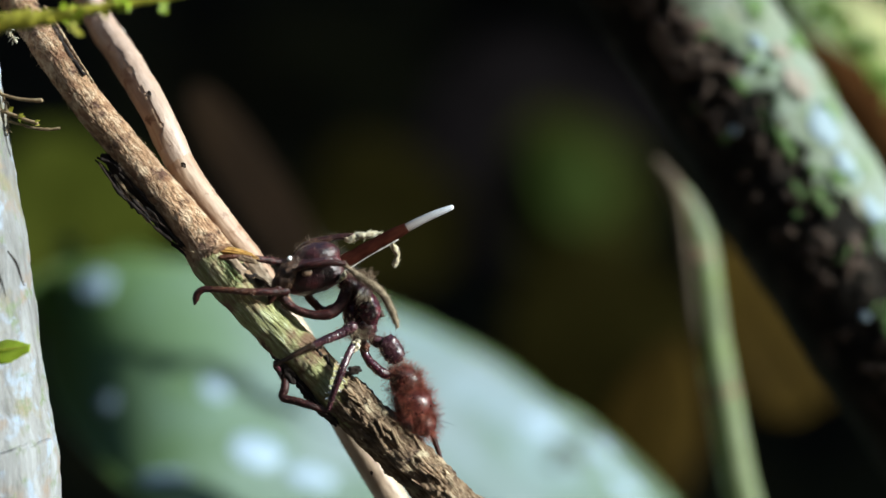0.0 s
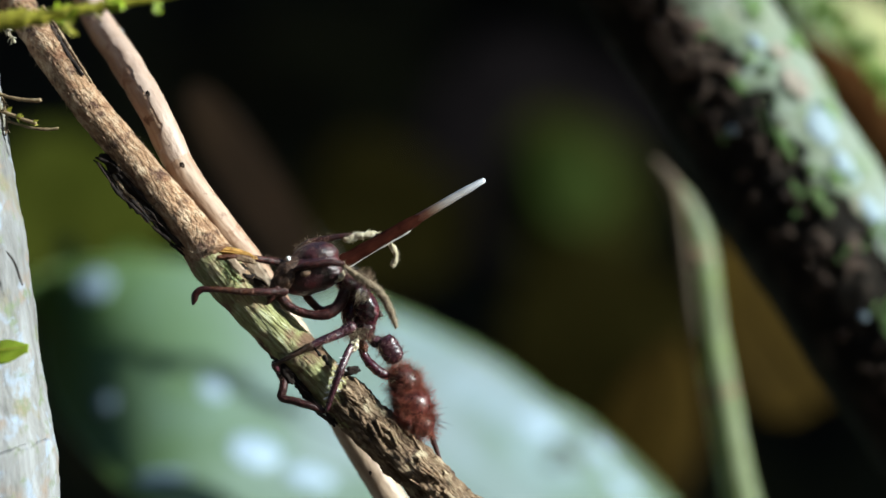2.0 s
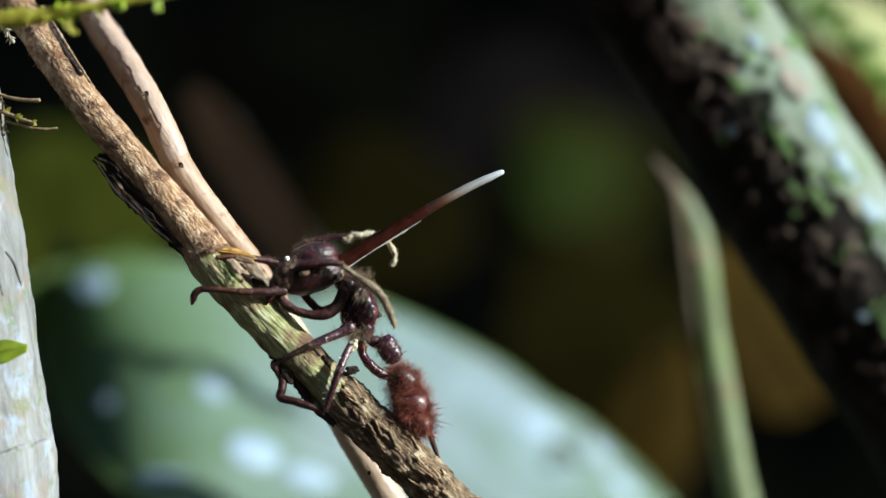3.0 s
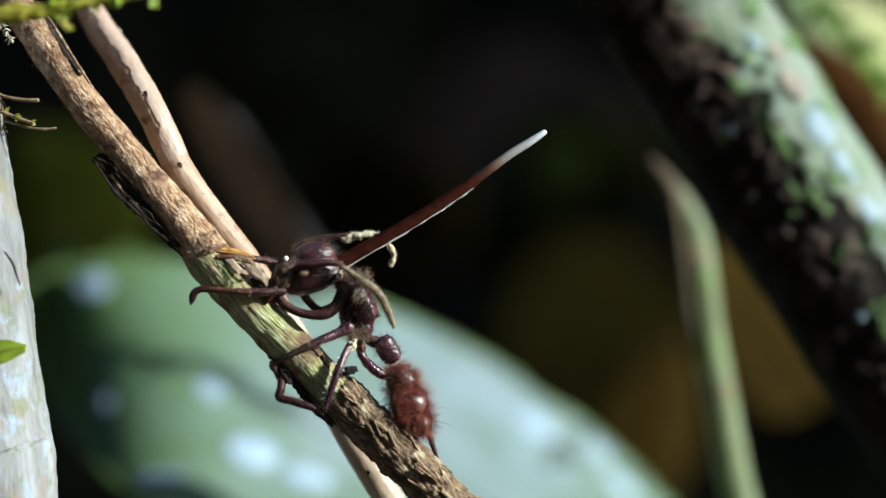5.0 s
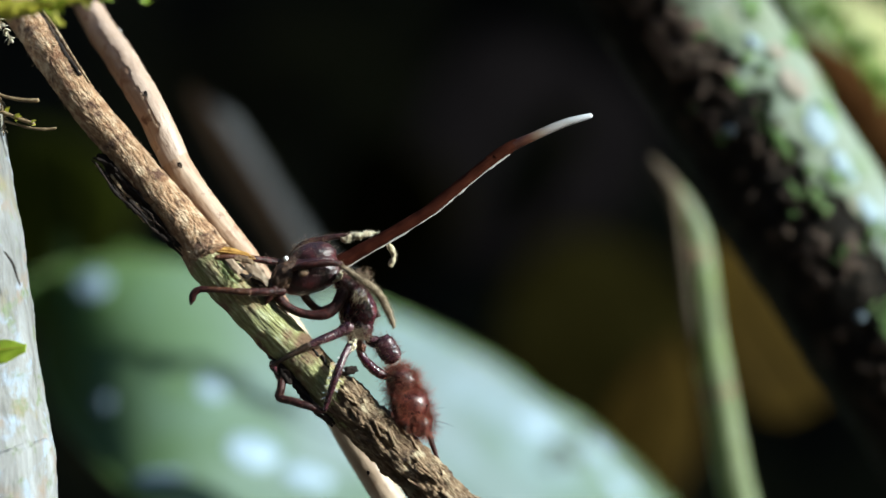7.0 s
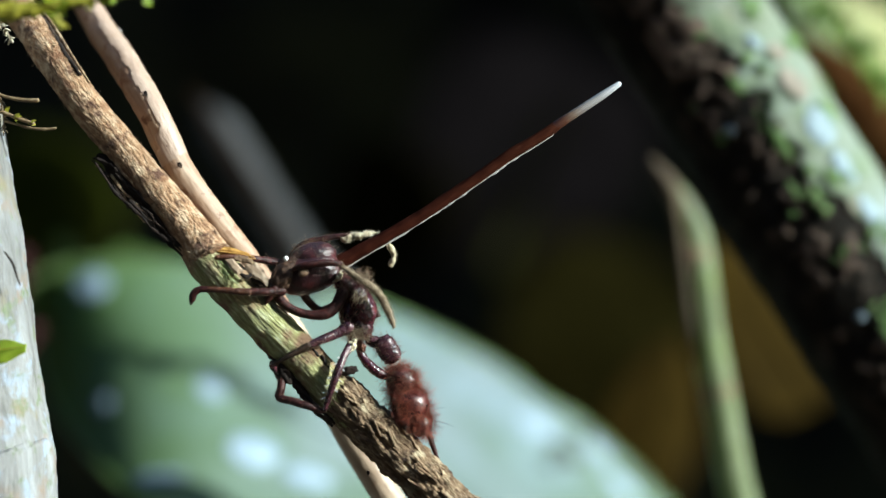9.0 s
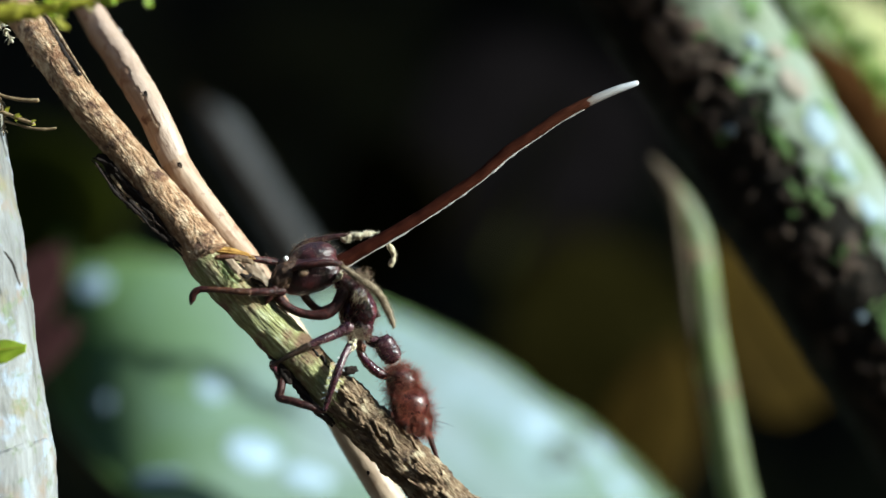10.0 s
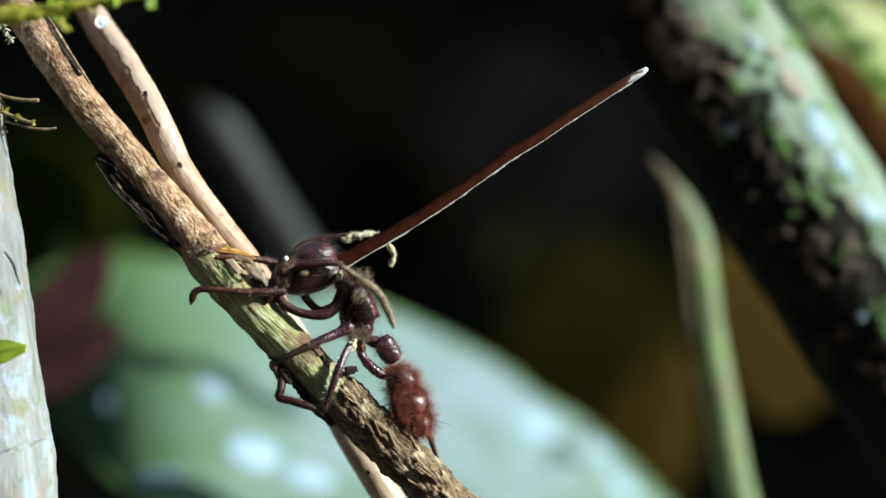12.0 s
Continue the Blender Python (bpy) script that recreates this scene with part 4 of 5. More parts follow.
    part("sheath", tube([(1154, 286, 1262, 8), (1174, 314, 1256, 15), (1190, 342, 1256, 15), (1198, 385, 1262, 9), (1206, 441, 1270, 8), (1220, 560, 1276, 8), (1236, 640, 1278, 5)], 14, 6,
                        lambda p, a, s: 2.5 * lumps(p, 30 * UNIT), flat=0.8), SHEATH, green, "brown papery sheath edge")
    for u, v in ((1230, 452), (1271, 695)):
        part("node", tube([(u - 2, v - 7, 1300, 28), (u, v, 1300, 31), (u + 2, v + 7, 1300, 28)], 18, 4), MOSS_BROWN, green)

    stick = thing("dead_stick", at(900, 3200, 2700), "greyish dead stick, shade put in its dark colour", "stick")
    part("wood", tube([(364, 203, 2700, 22), (376, 222, 2700, 38), (394, 252, 2700, 42), (438, 325, 2700, 44), (512, 445, 2700, 46), (690, 725, 2700, 48), (880, 1500, 2700, 50),
                       (900, 3200, 2700, 55)], 24, 10, lambda p, a, s: 4 * lumps(p, 60 * UNIT) + 2 * lumps(p, 20 * UNIT)), STICK, stick)
    part("broken_end", blob(362, 200, 2700, 22, 28, 30, -56, lambda p, n_: 9 * noise.noise(p * 0.06), 3), STICK, stick, "splintered end")

    strap = thing("strap_leaf", at(572, 520, 2350), "narrow olive-brown withering leaf hanging before the dead stick", "leaf")
    part("blade", leaf_blade(at(572, 520, 2350), at(338, 150, 2350), (0.85, -0.9, 0.5), 0.0095, shape=1.0, full=0.4), WITHERED, strap)
    part("midrib", leaf_rib(at(572, 520, 2350), at(338, 150, 2350), (0.85, -0.9, 0.5), thick=0.0003), WITHERED, strap)

    for (b, t, face, width, mat_, label) in (
            ((1455, 715, 3600), (1265, 430, 3600), (0.35, -0.9, 0.3), 0.023, OCHRE_LEAF, "dim olive-brown dead leaf"),
            ((1115, 900, 3500), (1195, 600, 3500), (0.25, -0.95, 0.2), 0.016, OCHRE_LEAF, "dim brown withered leaf"),
            ((1720, 440, 2300), (1410, 60, 2300), (-0.2, -0.9, 0.3), 0.011, RUST_LEAF, "rusty brown dead leaf behind the branch"),
            ((1760, 160, 3300), (1380, -60, 3300), (0.9, -0.35, 0.4), 0.036, SUN_PAINTED_LEAF, "yellow-green leaf behind the branch, sunlight put in its pale colour")):
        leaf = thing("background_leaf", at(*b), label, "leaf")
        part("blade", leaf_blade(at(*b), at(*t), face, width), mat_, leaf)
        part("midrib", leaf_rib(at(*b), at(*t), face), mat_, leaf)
    tuft = thing("background_leaf", at(1580, 190, 2500), "green leaf lit from above behind the branch", "leaf")
    part("blade", leaf_blade(at(1590, 190, 2500), at(1360, -110, 2500), (0.6, -0.6, 0.5), 0.012), UNDER_LEAF, tuft)
    part("midrib", leaf_rib(at(1590, 190, 2500), at(1360, -110, 2500), (0.6, -0.6, 0.5)), UNDER_LEAF, tuft)
    sprig("leafy_shoot", [(1395, -60, 1500), (1450, 10, 1500), (1510, 70, 1500), (1580, 150, 1500)], 46, 66, 41, "bright green leafy shoot behind the mossy branch", SHOOT_LEAF, 1.5, 1.0, 0.4)
    small = thing("background_leaf", at(145, 520, 2500), "small green leaf tip beside the broad leaf", "leaf")
    part("blade", leaf_blade(at(145, 520, 2500), at(108, 412, 2500), (0.6, -0.7, 0.3), 0.0045), GREEN_LEAF, small)
    part("midrib", leaf_rib(at(145, 520, 2500), at(108, 412, 2500), (0.6, -0.7, 0.3), thick=0.0003), UNDER_LEAF, small)
    fresh = thing("background_leaf", at(300, 640, 2900), "soft green leaf behind the broad leaf", "leaf")
    part("blade", leaf_blade(at(310, 660, 2900), at(225, 438, 3100), (0.6, -0.7, 0.3), 0.022), GREEN_LEAF, fresh)
    part("midrib", leaf_rib(at(310, 660, 2900), at(225, 438, 3100), (0.6, -0.7, 0.3)), GREEN_LEAF, fresh)
    swaying = thing("understorey_leaf", at(960, 470, 9400), "green leaf deep in the undergrowth, glow and falloff put in its colours", "leaf")
    # a dim outer and a brighter inner copy paint a glow's soft falloff
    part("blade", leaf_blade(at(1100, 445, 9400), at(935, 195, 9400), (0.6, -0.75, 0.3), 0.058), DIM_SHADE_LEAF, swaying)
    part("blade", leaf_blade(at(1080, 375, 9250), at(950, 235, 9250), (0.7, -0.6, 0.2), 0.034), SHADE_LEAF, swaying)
    # added leaf that stands for a faint brown glow
    hazel = thing("understorey_leaf", at(660, 380, 9000), "added hazel-brown leaf deep in the undergrowth, standing for a faint glow", "leaf")
    part("blade", leaf_blade(at(720, 520, 9000), at(610, 240, 9000), (0.35, -0.9, 0.2), 0.05), SHADED_HAZEL, hazel)
    part("midrib", leaf_rib(at(720, 520, 9000), at(610, 240, 9000), (0.35, -0.9, 0.2)), SHADED_HAZEL, hazel)
    olive = thing("understorey_leaf", at(1175, 730, 8600), "olive leaf low in the undergrowth, shade put in its colour", "leaf")
    part("blade", leaf_blade(at(1130, 740, 8600), at(975, 420, 8600), (0.35, -0.9, 0.2), 0.062), SHADED_HAZEL, olive)
    part("midrib", leaf_rib(at(1130, 740, 8600), at(975, 420, 8600), (0.35, -0.9, 0.2)), SHADED_HAZEL, olive)
    dusky = thing("understorey_leaf", at(1010, 430, 10500), "grey-brown leaf deepest in the undergrowth, shade put in its colour", "leaf")
    part("blade", leaf_blade(at(1010, 430, 10500), at(845, 60, 10500), (0.35, -0.9, 0.2), 0.085), SHADED_DUSKY_LEAF, dusky)
    part("midrib", leaf_rib(at(1010, 430, 10500), at(845, 60, 10500), (0.35, -0.9, 0.2)), SHADED_DUSKY_LEAF, dusky)
    dim = thing("understorey_leaf", at(0, 420, 6000), "olive leaf in the undergrowth, shade put in its colour", "leaf")
    part("blade", leaf_blade(at(170, 520, 6000), at(60, 230, 6000), (0.45, -0.85, 0.3), 0.044), SHADED_OLIVE_LEAF, dim)
    part("midrib", leaf_rib(at(170, 520, 6000), at(60, 230, 6000), (0.45, -0.85, 0.3)), SHADED_OLIVE_LEAF, dim)
    sliding = thing("withered_leaf", at(40, 640, 1700), "dark maroon withered leaf hanging before the broad leaf", "leaf")
    part("blade", leaf_blade(at(30, 660, 1700), at(190, 440, 1700), (0.3, -0.9, 0.1), 0.0075), MAROON_LEAF, sliding)
    part("blade", leaf_blade(at(45, 690, 1690), at(215, 575, 1690), (0.3, -0.9, 0.3), 0.005), MAROON_LEAF, sliding)
    part("midrib", leaf_rib(at(30, 660, 1700), at(190, 440, 1700), (0.3, -0.9, 0.1), thick=0.0003), MAROON_LEAF, sliding)
    return swaying, sliding, dim, hazel, strap


SWAYING_LEAF, SLIDING_LEAF, DIM_LEAF, HAZEL_LEAF, STRAP_LEAF = build_behind()


# ---- the ant ----
def build_ant():
    ant = thing("ant", at(620, 600, 0), "dead dark maroon hairy ant clamped to the vine stem", "ant")
    pits = lambda p, n_: 1.2 * noise.noise(p * 0.12) + 0.7 * noise.noise(p * 0.35)
    # head: two lobes with a groove between them
    bm = blob(546, 484, -6, 57, 36, 38, 17, lambda p, n_: pits(p, n_) + (6 if n_.x > 0 else -4) * abs(n_.z) * n_.x)
    blob(553, 456, 0, 43, 27, 34, 14, pits, 4, bm)
    blob(583, 486, -8, 21, 18, 24, 30, pits, 4, bm)
    hair = shell_spots(bm, 900, 2, lambda p, n_: n_.z > 0.25)
    head = part("head", bm, CHITIN, ant, "dark maroon pitted head")
    part("bristles", bristles(hair, 12, 0.2, bend=0.4), BRISTLE, head, kind="stuff")
    bm = tube([(524, 470, -12, 20), (508, 484, -22, 22), (493, 502, -24, 18), (480, 520, -22, 12), (470, 534, -17, 4)], 28, 2.5,
              lambda p, a, s: 2.5 * lumps(p, 14 * UNIT) + 1.2 * lumps(p, 5 * UNIT))
    hair = shell_spots(bm, 620, 21)
    jaw = part("jaw", bm, CHITIN_BROWN, ant, "brown furry jaws biting the stem")
    part("bristles", bristles(hair, 7, 0.26, seed=22, bend=0.8, clump=0.6), BROWN_FUZZ, jaw, kind="stuff")
    part("tooth", tube([(486, 512, -36, 7), (476, 526, -36, 6), (470, 538, -32, 2)], 12, 3), CHITIN_DARK, jaw)
    part("eye", blob(537, 483, -46, 10, 7, 5, 20, None, 3), EYE, head, "clouded pale brown eye")
    part("white_speck", blob(506, 458, -44, 4.2, 4.6, 4, 0, None, 3), DEW, head)
    rough_lump = lambda p, n_: 3.5 * noise.noise(p * 0.22) + 1.5 * noise.noise(p * 0.6)
    part("neck_crust", blob(601, 488, -32, 9, 4.5, 4, 70, rough_lump, 4), MYCELIUM, head, "pale fungal crust")
    part("neck_crust", blob(594, 497, -30, 5, 2.5, 3, 30, rough_lump, 4), MYCELIUM, head)
    # antennae
    near = part("antenna", tube([(520, 476, -44, 4), (536, 470, -50, 6), (558, 467, -51, 6.5), (582, 465, -49, 6.5), (602, 467, -46, 5)], 12, 3), CHITIN_DARK, ant)
    fuzzy = lambda p, a, s: 1.8 * lumps(p, 5 * UNIT) + 0.8 * lumps(p, 2 * UNIT)
    bm = tube([(599, 466, -46, 3), (612, 476, -46, 4), (632, 491, -44, 6), (652, 504, -41, 6.5), (670, 520, -38, 6.5), (684, 544, -36, 6), (692, 564, -36, 5), (697, 578, -36, 3)], 12, 2.5, fuzzy)
    hair = shell_spots(bm, 1500, 7)
    part("flagellum", bm, TAN_FUZZ, near, "tan furry antenna tip")
    part("fuzz", bristles(hair, 5.5, 0.28, seed=3, bend=0.6), TAN_FUZZ, near, kind="stuff")
    rnd = random.Random(71)
    wisps = [(at(rnd.uniform(628, 662), rnd.uniform(486, 506), rnd.uniform(-40, -30)), Vector((0.45, -0.2, 0.85)).normalized()) for _ in range(70)]
    part("wisps", bristles(wisps, 15, 0.3, seed=72, bend=0.55, clump=0.8, size=5), TAN_FUZZ, near, "curling grey-brown wisps", "stuff")
    far_bm = tube([(512, 462, 26, 5), (524, 444, 28, 7), (546, 431, 24, 8), (568, 425, 20, 6.5), (592, 420, 20, 5.5), (616, 418, 20, 5)], 12, 3, lambda p, a, s: 0.8 * lumps(p, 6 * UNIT))
    hair = shell_spots(far_bm, 130, 73, lambda p, n_: n_.z > 0)
    far = part("antenna", far_bm, CHITIN_DARK, ant)
    part("bristles", bristles(hair, 9, 0.22, seed=74, bend=0.3), BRISTLE, far, kind="stuff")
    crumbly = lambda p, a, s: 3.6 * lumps(p, 8 * UNIT) + 2.4 * lumps(p, 3.5 * UNIT)
    bm = tube([(609, 424, 20, 6), (622, 420, 20, 7.5), (636, 417, 20, 6.5), (652, 415, 20, 5), (666, 414, 22, 3.5), (678, 422, 26, 3), (688, 432, 26, 4), (695, 445, 26, 4.5), (697, 458, 26, 4), (692, 468, 26, 4)], 12, 2.5, crumbly)
    hair = shell_spots(bm, 420, 8)
    part("flagellum", bm, MYCELIUM, far, "antenna crusted with pale mycelium")
    part("fuzz", bristles(hair, 4.5, 0.35, seed=5, bend=0.8), MYCELIUM, far, kind="stuff")
    # thorax
    lumpy = lambda p, n_: 3.0 * noise.noise(p * 0.07) + 2.0 * noise.noise(p * 0.2) + 1.0 * noise.noise(p * 0.45)
    bm = blob(643, 548, -2, 34, 24, 28, -80, lumpy)
    blob(616, 512, 2, 32, 18, 20, -48, lumpy, 4, bm)
    blob(632, 522, -4, 22, 19, 22, -40, lumpy, 4, bm)
    blob(639, 578, 2, 26, 20, 24, -72, lumpy, 4, bm)
    blob(618, 562, 6, 40, 17, 22, -80, lumpy, 4, bm)
    hair = shell_spots(bm, 2000, 3)
    thorax = part("thorax", bm, CHITIN_GLOSS, ant)
    part("bristles", bristles(hair[::2], 9, 0.2, seed=9, bend=0.7, clump=0.8), BRISTLE_RED, thorax, kind="stuff")
    part("bristles", bristles(hair[1::4], 14, 0.2, seed=10, bend=0.5), BROWN_FUZZ, thorax, kind="stuff")
    rnd = random.Random(17)
    tuft = [(at(rnd.uniform(600, 652), rnd.uniform(480, 518), rnd.uniform(-34, -6)), Vector((0.5, -0.5, 0.2)).normalized()) for _ in range(760)]
    part("fuzz", bristles(tuft, 13, 0.3, seed=18, bend=0.7, clump=1.1), BROWN_FUZZ, thorax, "brown matted fuzz", "stuff")
    fan = [(at(rnd.uniform(626, 650), rnd.uniform(508, 530), rnd.uniform(-42, -37)), Vector((rnd.uniform(-0.75, 0.25), -0.35, -0.8)).normalized()) for _ in range(46)]
    part("fuzz", bristles(fan, 17, 0.75, seed=19, bend=0.12), TAN_FUZZ, thorax, "golden flat hairs", "stuff")
    low = [(at(rnd.uniform(604, 660), rnd.uniform(580, 602), rnd.uniform(-30, -20)), Vector((0.1, -0.6, -0.5)).normalized()) for _ in range(420)]
    part("fuzz", bristles(low, 9, 0.3, seed=20, bend=0.7, clump=1.0), TAN_FUZZ, thorax, "tan fuzz at the leg bases", "stuff")
    part("crust", blob(622, 612, -26, 13, 8, 7, 62, rough_lump, 4), MYCELIUM, thorax, "pale crumbly crust at the leg bases")
    part("crust", blob(640, 612, -14, 11, 7, 8, -70, rough_lump, 4), CHITIN_RUST, thorax)
    part("crust", blob(668, 556, -6, 5, 6, 4, 0, rough_lump, 3), CHITIN_BROWN, thorax)
    # waist: a boxy ridged node on a short neck
    bm = blob(686, 619, 0, 26, 19, 21, -60, lambda p, n_: 14 * boxy(n_) + 1.5 * math.sin(p.x * 0.85) + pits(p, n_))
    blob(664, 606, 2, 20, 11, 11, -20, pits, 3, bm)
    hair = shell_spots(bm, 260, 5)
    waist = part("waist_node", bm, CHITIN_VIOLET, ant, "dark ridged boxy waist node")
    part("bristles", bristles(hair, 13, 0.22, seed=11), BROWN_FUZZ, waist, kind="stuff")
    # gaster
    gas = lambda p, n_: 1.5 * noise.noise(p * 0.06)
    bm = blob(711, 676, 2, 31, 27, 28, -50, gas)
    blob(726, 718, 0, 34, 34, 35, -62, gas, 4, bm)
    blob(742, 750, 2, 25, 22, 24, -48, gas, 4, bm)
    glossy = at(746, 716, -28)
    run = (at(750, 765, 0) - at(705, 655, 0)).normalized()

    def banded(p, n_):
        k = (p - at(705, 655, 0)).dot(run) / UNIT
        return (p - glossy).length > 15 * UNIT and noise.noise(p / (14 * UNIT)) + 0.75 * math.cos((k - 38) / 8.5) > -0.6

    hair = shell_spots(bm, 7000, 6, banded)
    # paler hairs on the crown put sunlight into the colour
    crown = shell_spots(bm, 1700, 76, lambda p, n_: n_.y < 0.3 and (p - at(716, 664, -20)).length < 26 * UNIT)
    gaster = part("gaster", bm, CHITIN_RED, ant, "shiny maroon rear body")
    part("bristles", bristles(hair, 20, 0.19, seed=13, bend=0.5, clump=1.4, size=11), BRISTLE_RED, gaster, "thick matted reddish hairs", "stuff")
    part("bristles", bristles(crown, 11, 0.22, seed=77, bend=0.6, clump=1.0), TAN_FUZZ, gaster, "tan hairs, their paler colour painting sunlight on the crown", "stuff")
    part("bristles", bristles(hair[::12], 24, 0.2, seed=15, bend=0.4), BROWN_FUZZ, gaster, kind="stuff")
    long_hairs = [(at(u, v, 0), Vector((x, -0.1, z)).normalized()) for u, v, x, z in ((766, 745, 1, -0.5), (768, 735, 1, 0.3), (764, 725, 1, 0.6), (752, 690, 0.8, 0.7),
                                                                                      (770, 752, 1, -0.9), (682, 705, -1, -0.4), (684, 730, -1, 0.2), (690, 690, -1, 0.1))]
    part("long_bristles", bristles(long_hairs, 27, 0.5, seed=2, bend=0.25), CHITIN_DARK, gaster, kind="stuff")
    # legs
    spiny = lambda p, a, s: 0.9 * lumps(p, 6 * UNIT) + 0.5 * lumps(p, 2.5 * UNIT)

    def leg(path, label="", mat_=CHITIN_DARK, spikes=90, long=7, seed=1, foot=None, shin=None, shin_mat=None, spines=()):
        bm_ = tube(path, 14, 3, spiny)
        spots = shell_spots(bm_, spikes, seed)
        ob = part("leg", bm_, mat_, ant, label)
        part("bristles", bristles(spots, long, 0.24, seed=seed, bend=0.5), BRISTLE if mat_ is CHITIN_VIOLET else BROWN_FUZZ, ob, kind="stuff")
        if shin:
            part("shin", tube(shin, 12, 3, spiny), shin_mat or mat_, ob)
        if foot:
            part("foot", tube(foot, 10, 3, spiny), mat_, ob)
        if spines:
            bm_ = bmesh.new()
            for u, v, d, du, dv in spines:
                tube([(u, v, d, 1.5), (u + du * 0.5, v + dv * 0.5, d - 2, 1.2), (u + du, v + dv, d - 3, 0.5)], 5, 2, None, bm_)
            part("spines", bm_, SPINE, ob, "rows of pale spines", "stuff")
        return ob

    leg([(500, 516, -32, 7.5), (468, 517, -44, 7), (440, 517, -48, 6.5)], "stiff brown front leg", CHITIN_DARK, seed=2,
        shin=[(444, 517, -48, 6.5), (420, 516, -48, 6), (395, 514, -46, 5.5), (366, 512, -42, 5)], shin_mat=CHITIN_RUST,
        foot=[(368, 512, -42, 5.5), (352, 513, -40, 6), (343, 520, -38, 7), (340, 530, -36, 6), (338, 538, -34, 2.5)])
    leg([(512, 470, 10, 7), (485, 464, -4, 7), (455, 459, -22, 6), (432, 456, -36, 4.5)], "dark hairy front leg", CHITIN_DARK, 130, 7, 3,
        shin=[(436, 457, -36, 4.5), (412, 455, -40, 5), (384, 456, -40, 4)], shin_mat=CHITIN_RUST)
    leg([(488, 522, -22, 9), (512, 545, -26, 8), (545, 557, -28, 8), (575, 556, -26, 10), (596, 540, -20, 11), (606, 518, -14, 11)], "bent dark front leg", seed=4)
    leg([(534, 518, 10, 7), (548, 536, 12, 7), (566, 550, 12, 7.5), (588, 546, 8, 9)], "bent reddish front leg", CHITIN_RUST, seed=5)
    leg([(616, 580, -22, 12), (598, 590, -28, 9), (584, 596, -34, 8.5), (562, 605, -41, 7.5), (542, 614, -45, 6)], "hairy middle leg", CHITIN_VIOLET, 160, 9, 6,
        shin=[(546, 612, -46, 6.5), (534, 618, -46, 5), (512, 630, -44, 4.5), (480, 647, -34, 4)], shin_mat=CHITIN_BROWN,
        foot=[(482, 646, -34, 5), (490, 660, -20, 6), (500, 678, -16, 6)])
    leg([(499, 668, -20, 8), (497, 690, -26, 7.5), (494, 704, -28, 7), (520, 711, -36, 7.5), (545, 719, -40, 6.5), (568, 728, -38, 5)], "folded dark middle leg", seed=7)
    leg([(622, 606, -22, 7), (610, 628, -36, 6.5), (600, 652, -46, 7.5), (591, 676, -49, 7), (582, 702, -47, 5.5), (575, 724, -43, 4.5)], "spiny violet-black hind leg", CHITIN_VIOLET, 60, 7, 8,
        spines=[(603, 634, -42, -7, -1), (597, 644, -46, -8, 1), (592, 657, -48, -8, 0), (587, 668, -49, -8, 2), (583, 682, -49, -8, 2), (578, 694, -47, -8, 2), (575, 704, -46, -7, 3),
                (604, 654, -46, 7, 3), (598, 672, -49, 7, 4), (591, 690, -48, 6, 4)])
    leg([(634, 608, -2, 8), (641, 630, -8, 7.5), (655, 648, -12, 9), (672, 661, -10, 9), (684, 666, -2, 8)], "glossy bent leg", CHITIN_GLOSS, 30, 8, 9)
    leg([(756, 760, 14, 6), (763, 780, 14, 5.5), (770, 800, 14, 4), (776, 814, 12, 2)], "thin dark leg behind the rear body", CHITIN_DARK, 50, 8, 10)


build_ant()


# ---- the fungus stalk ----
GROWN = [(592, 470), (620, 455), (650, 438), (700, 410), (750, 379), (800, 346), (850, 311), (900, 275), (950, 245), (1000, 211), (1050, 180), (1100, 149), (1152, 119), (1200, 92)]
TIPS = ((0.0, 797, 366, 690), (0.5, 813, 361, 698), (1.0, 828, 354, 705), (1.5, 838, 340, 712), (2.0, 855, 318, 722), (2.5, 873, 317, 724), (3.0, 891, 303, 742), (3.2, 892, 284, 754), (4.8, 956, 235, 824), (5.0, 967, 232, 830), (5.5, 992, 236, 852),
        (6.0, 1012, 222, 866), (6.5, 1035, 220, 886), (6.8, 1047, 211, 894), (7.0, 1050, 204, 902), (7.2, 1047, 180, 911), (8.8, 1097, 161, 964), (9.0, 1099, 147, 971), (9.5, 1115, 145, 984), (10.0, 1131, 146, 1035),
        (10.5, 1141, 139, 1062), (11.0, 1145, 126, 1088), (11.5, 1145, 123, 1118), (12.0, 1147, 121, 1154))


def grown_line():
    out = [Vector((q.x, q.y)) for q in spline([(u, v, 0, 1) for u, v in GROWN], 1.0)]
    length = [0.0]
    for a, b in zip(out, out[1:]):
        length.append(length[-1] + (b - a).length)
    return out, length


LINE, LENGTH = grown_line()
LINE_U, LINE_V = [p.x for p in LINE], [p.y for p in LINE]
STEP_SLEEVE, STEP_CORE, TIP_LONG = 14.0, 13.0, 36.0
DEPTH = 4.0


def along(s):
    return Vector((float(np.interp(s, LENGTH, LINE_U)), float(np.interp(s, LENGTH, LINE_V))))


def nearest(u, v):
    i = min(range(len(LINE)), key=lambda k: (LINE_U[k] - u) ** 2 + (LINE_V[k] - v) ** 2)
    return LENGTH[i]


def bent(s, reach, miss):
    """The stalk's line while it grows: its young end sways off the line that it takes later."""
    start = max(20.0, reach - 330)
    w = max(0.0, (s - start) / max(1.0, reach - start))
    arch = float(np.interp(reach, (280, 330, 500), (0.05, 0.3, 0.75)))
    arch = min(arch, 12.0 / max(1.0, miss.length))
    return along(s) + miss * (w ** 3.6 - arch * math.sin(math.pi * min(w, 1.0)))


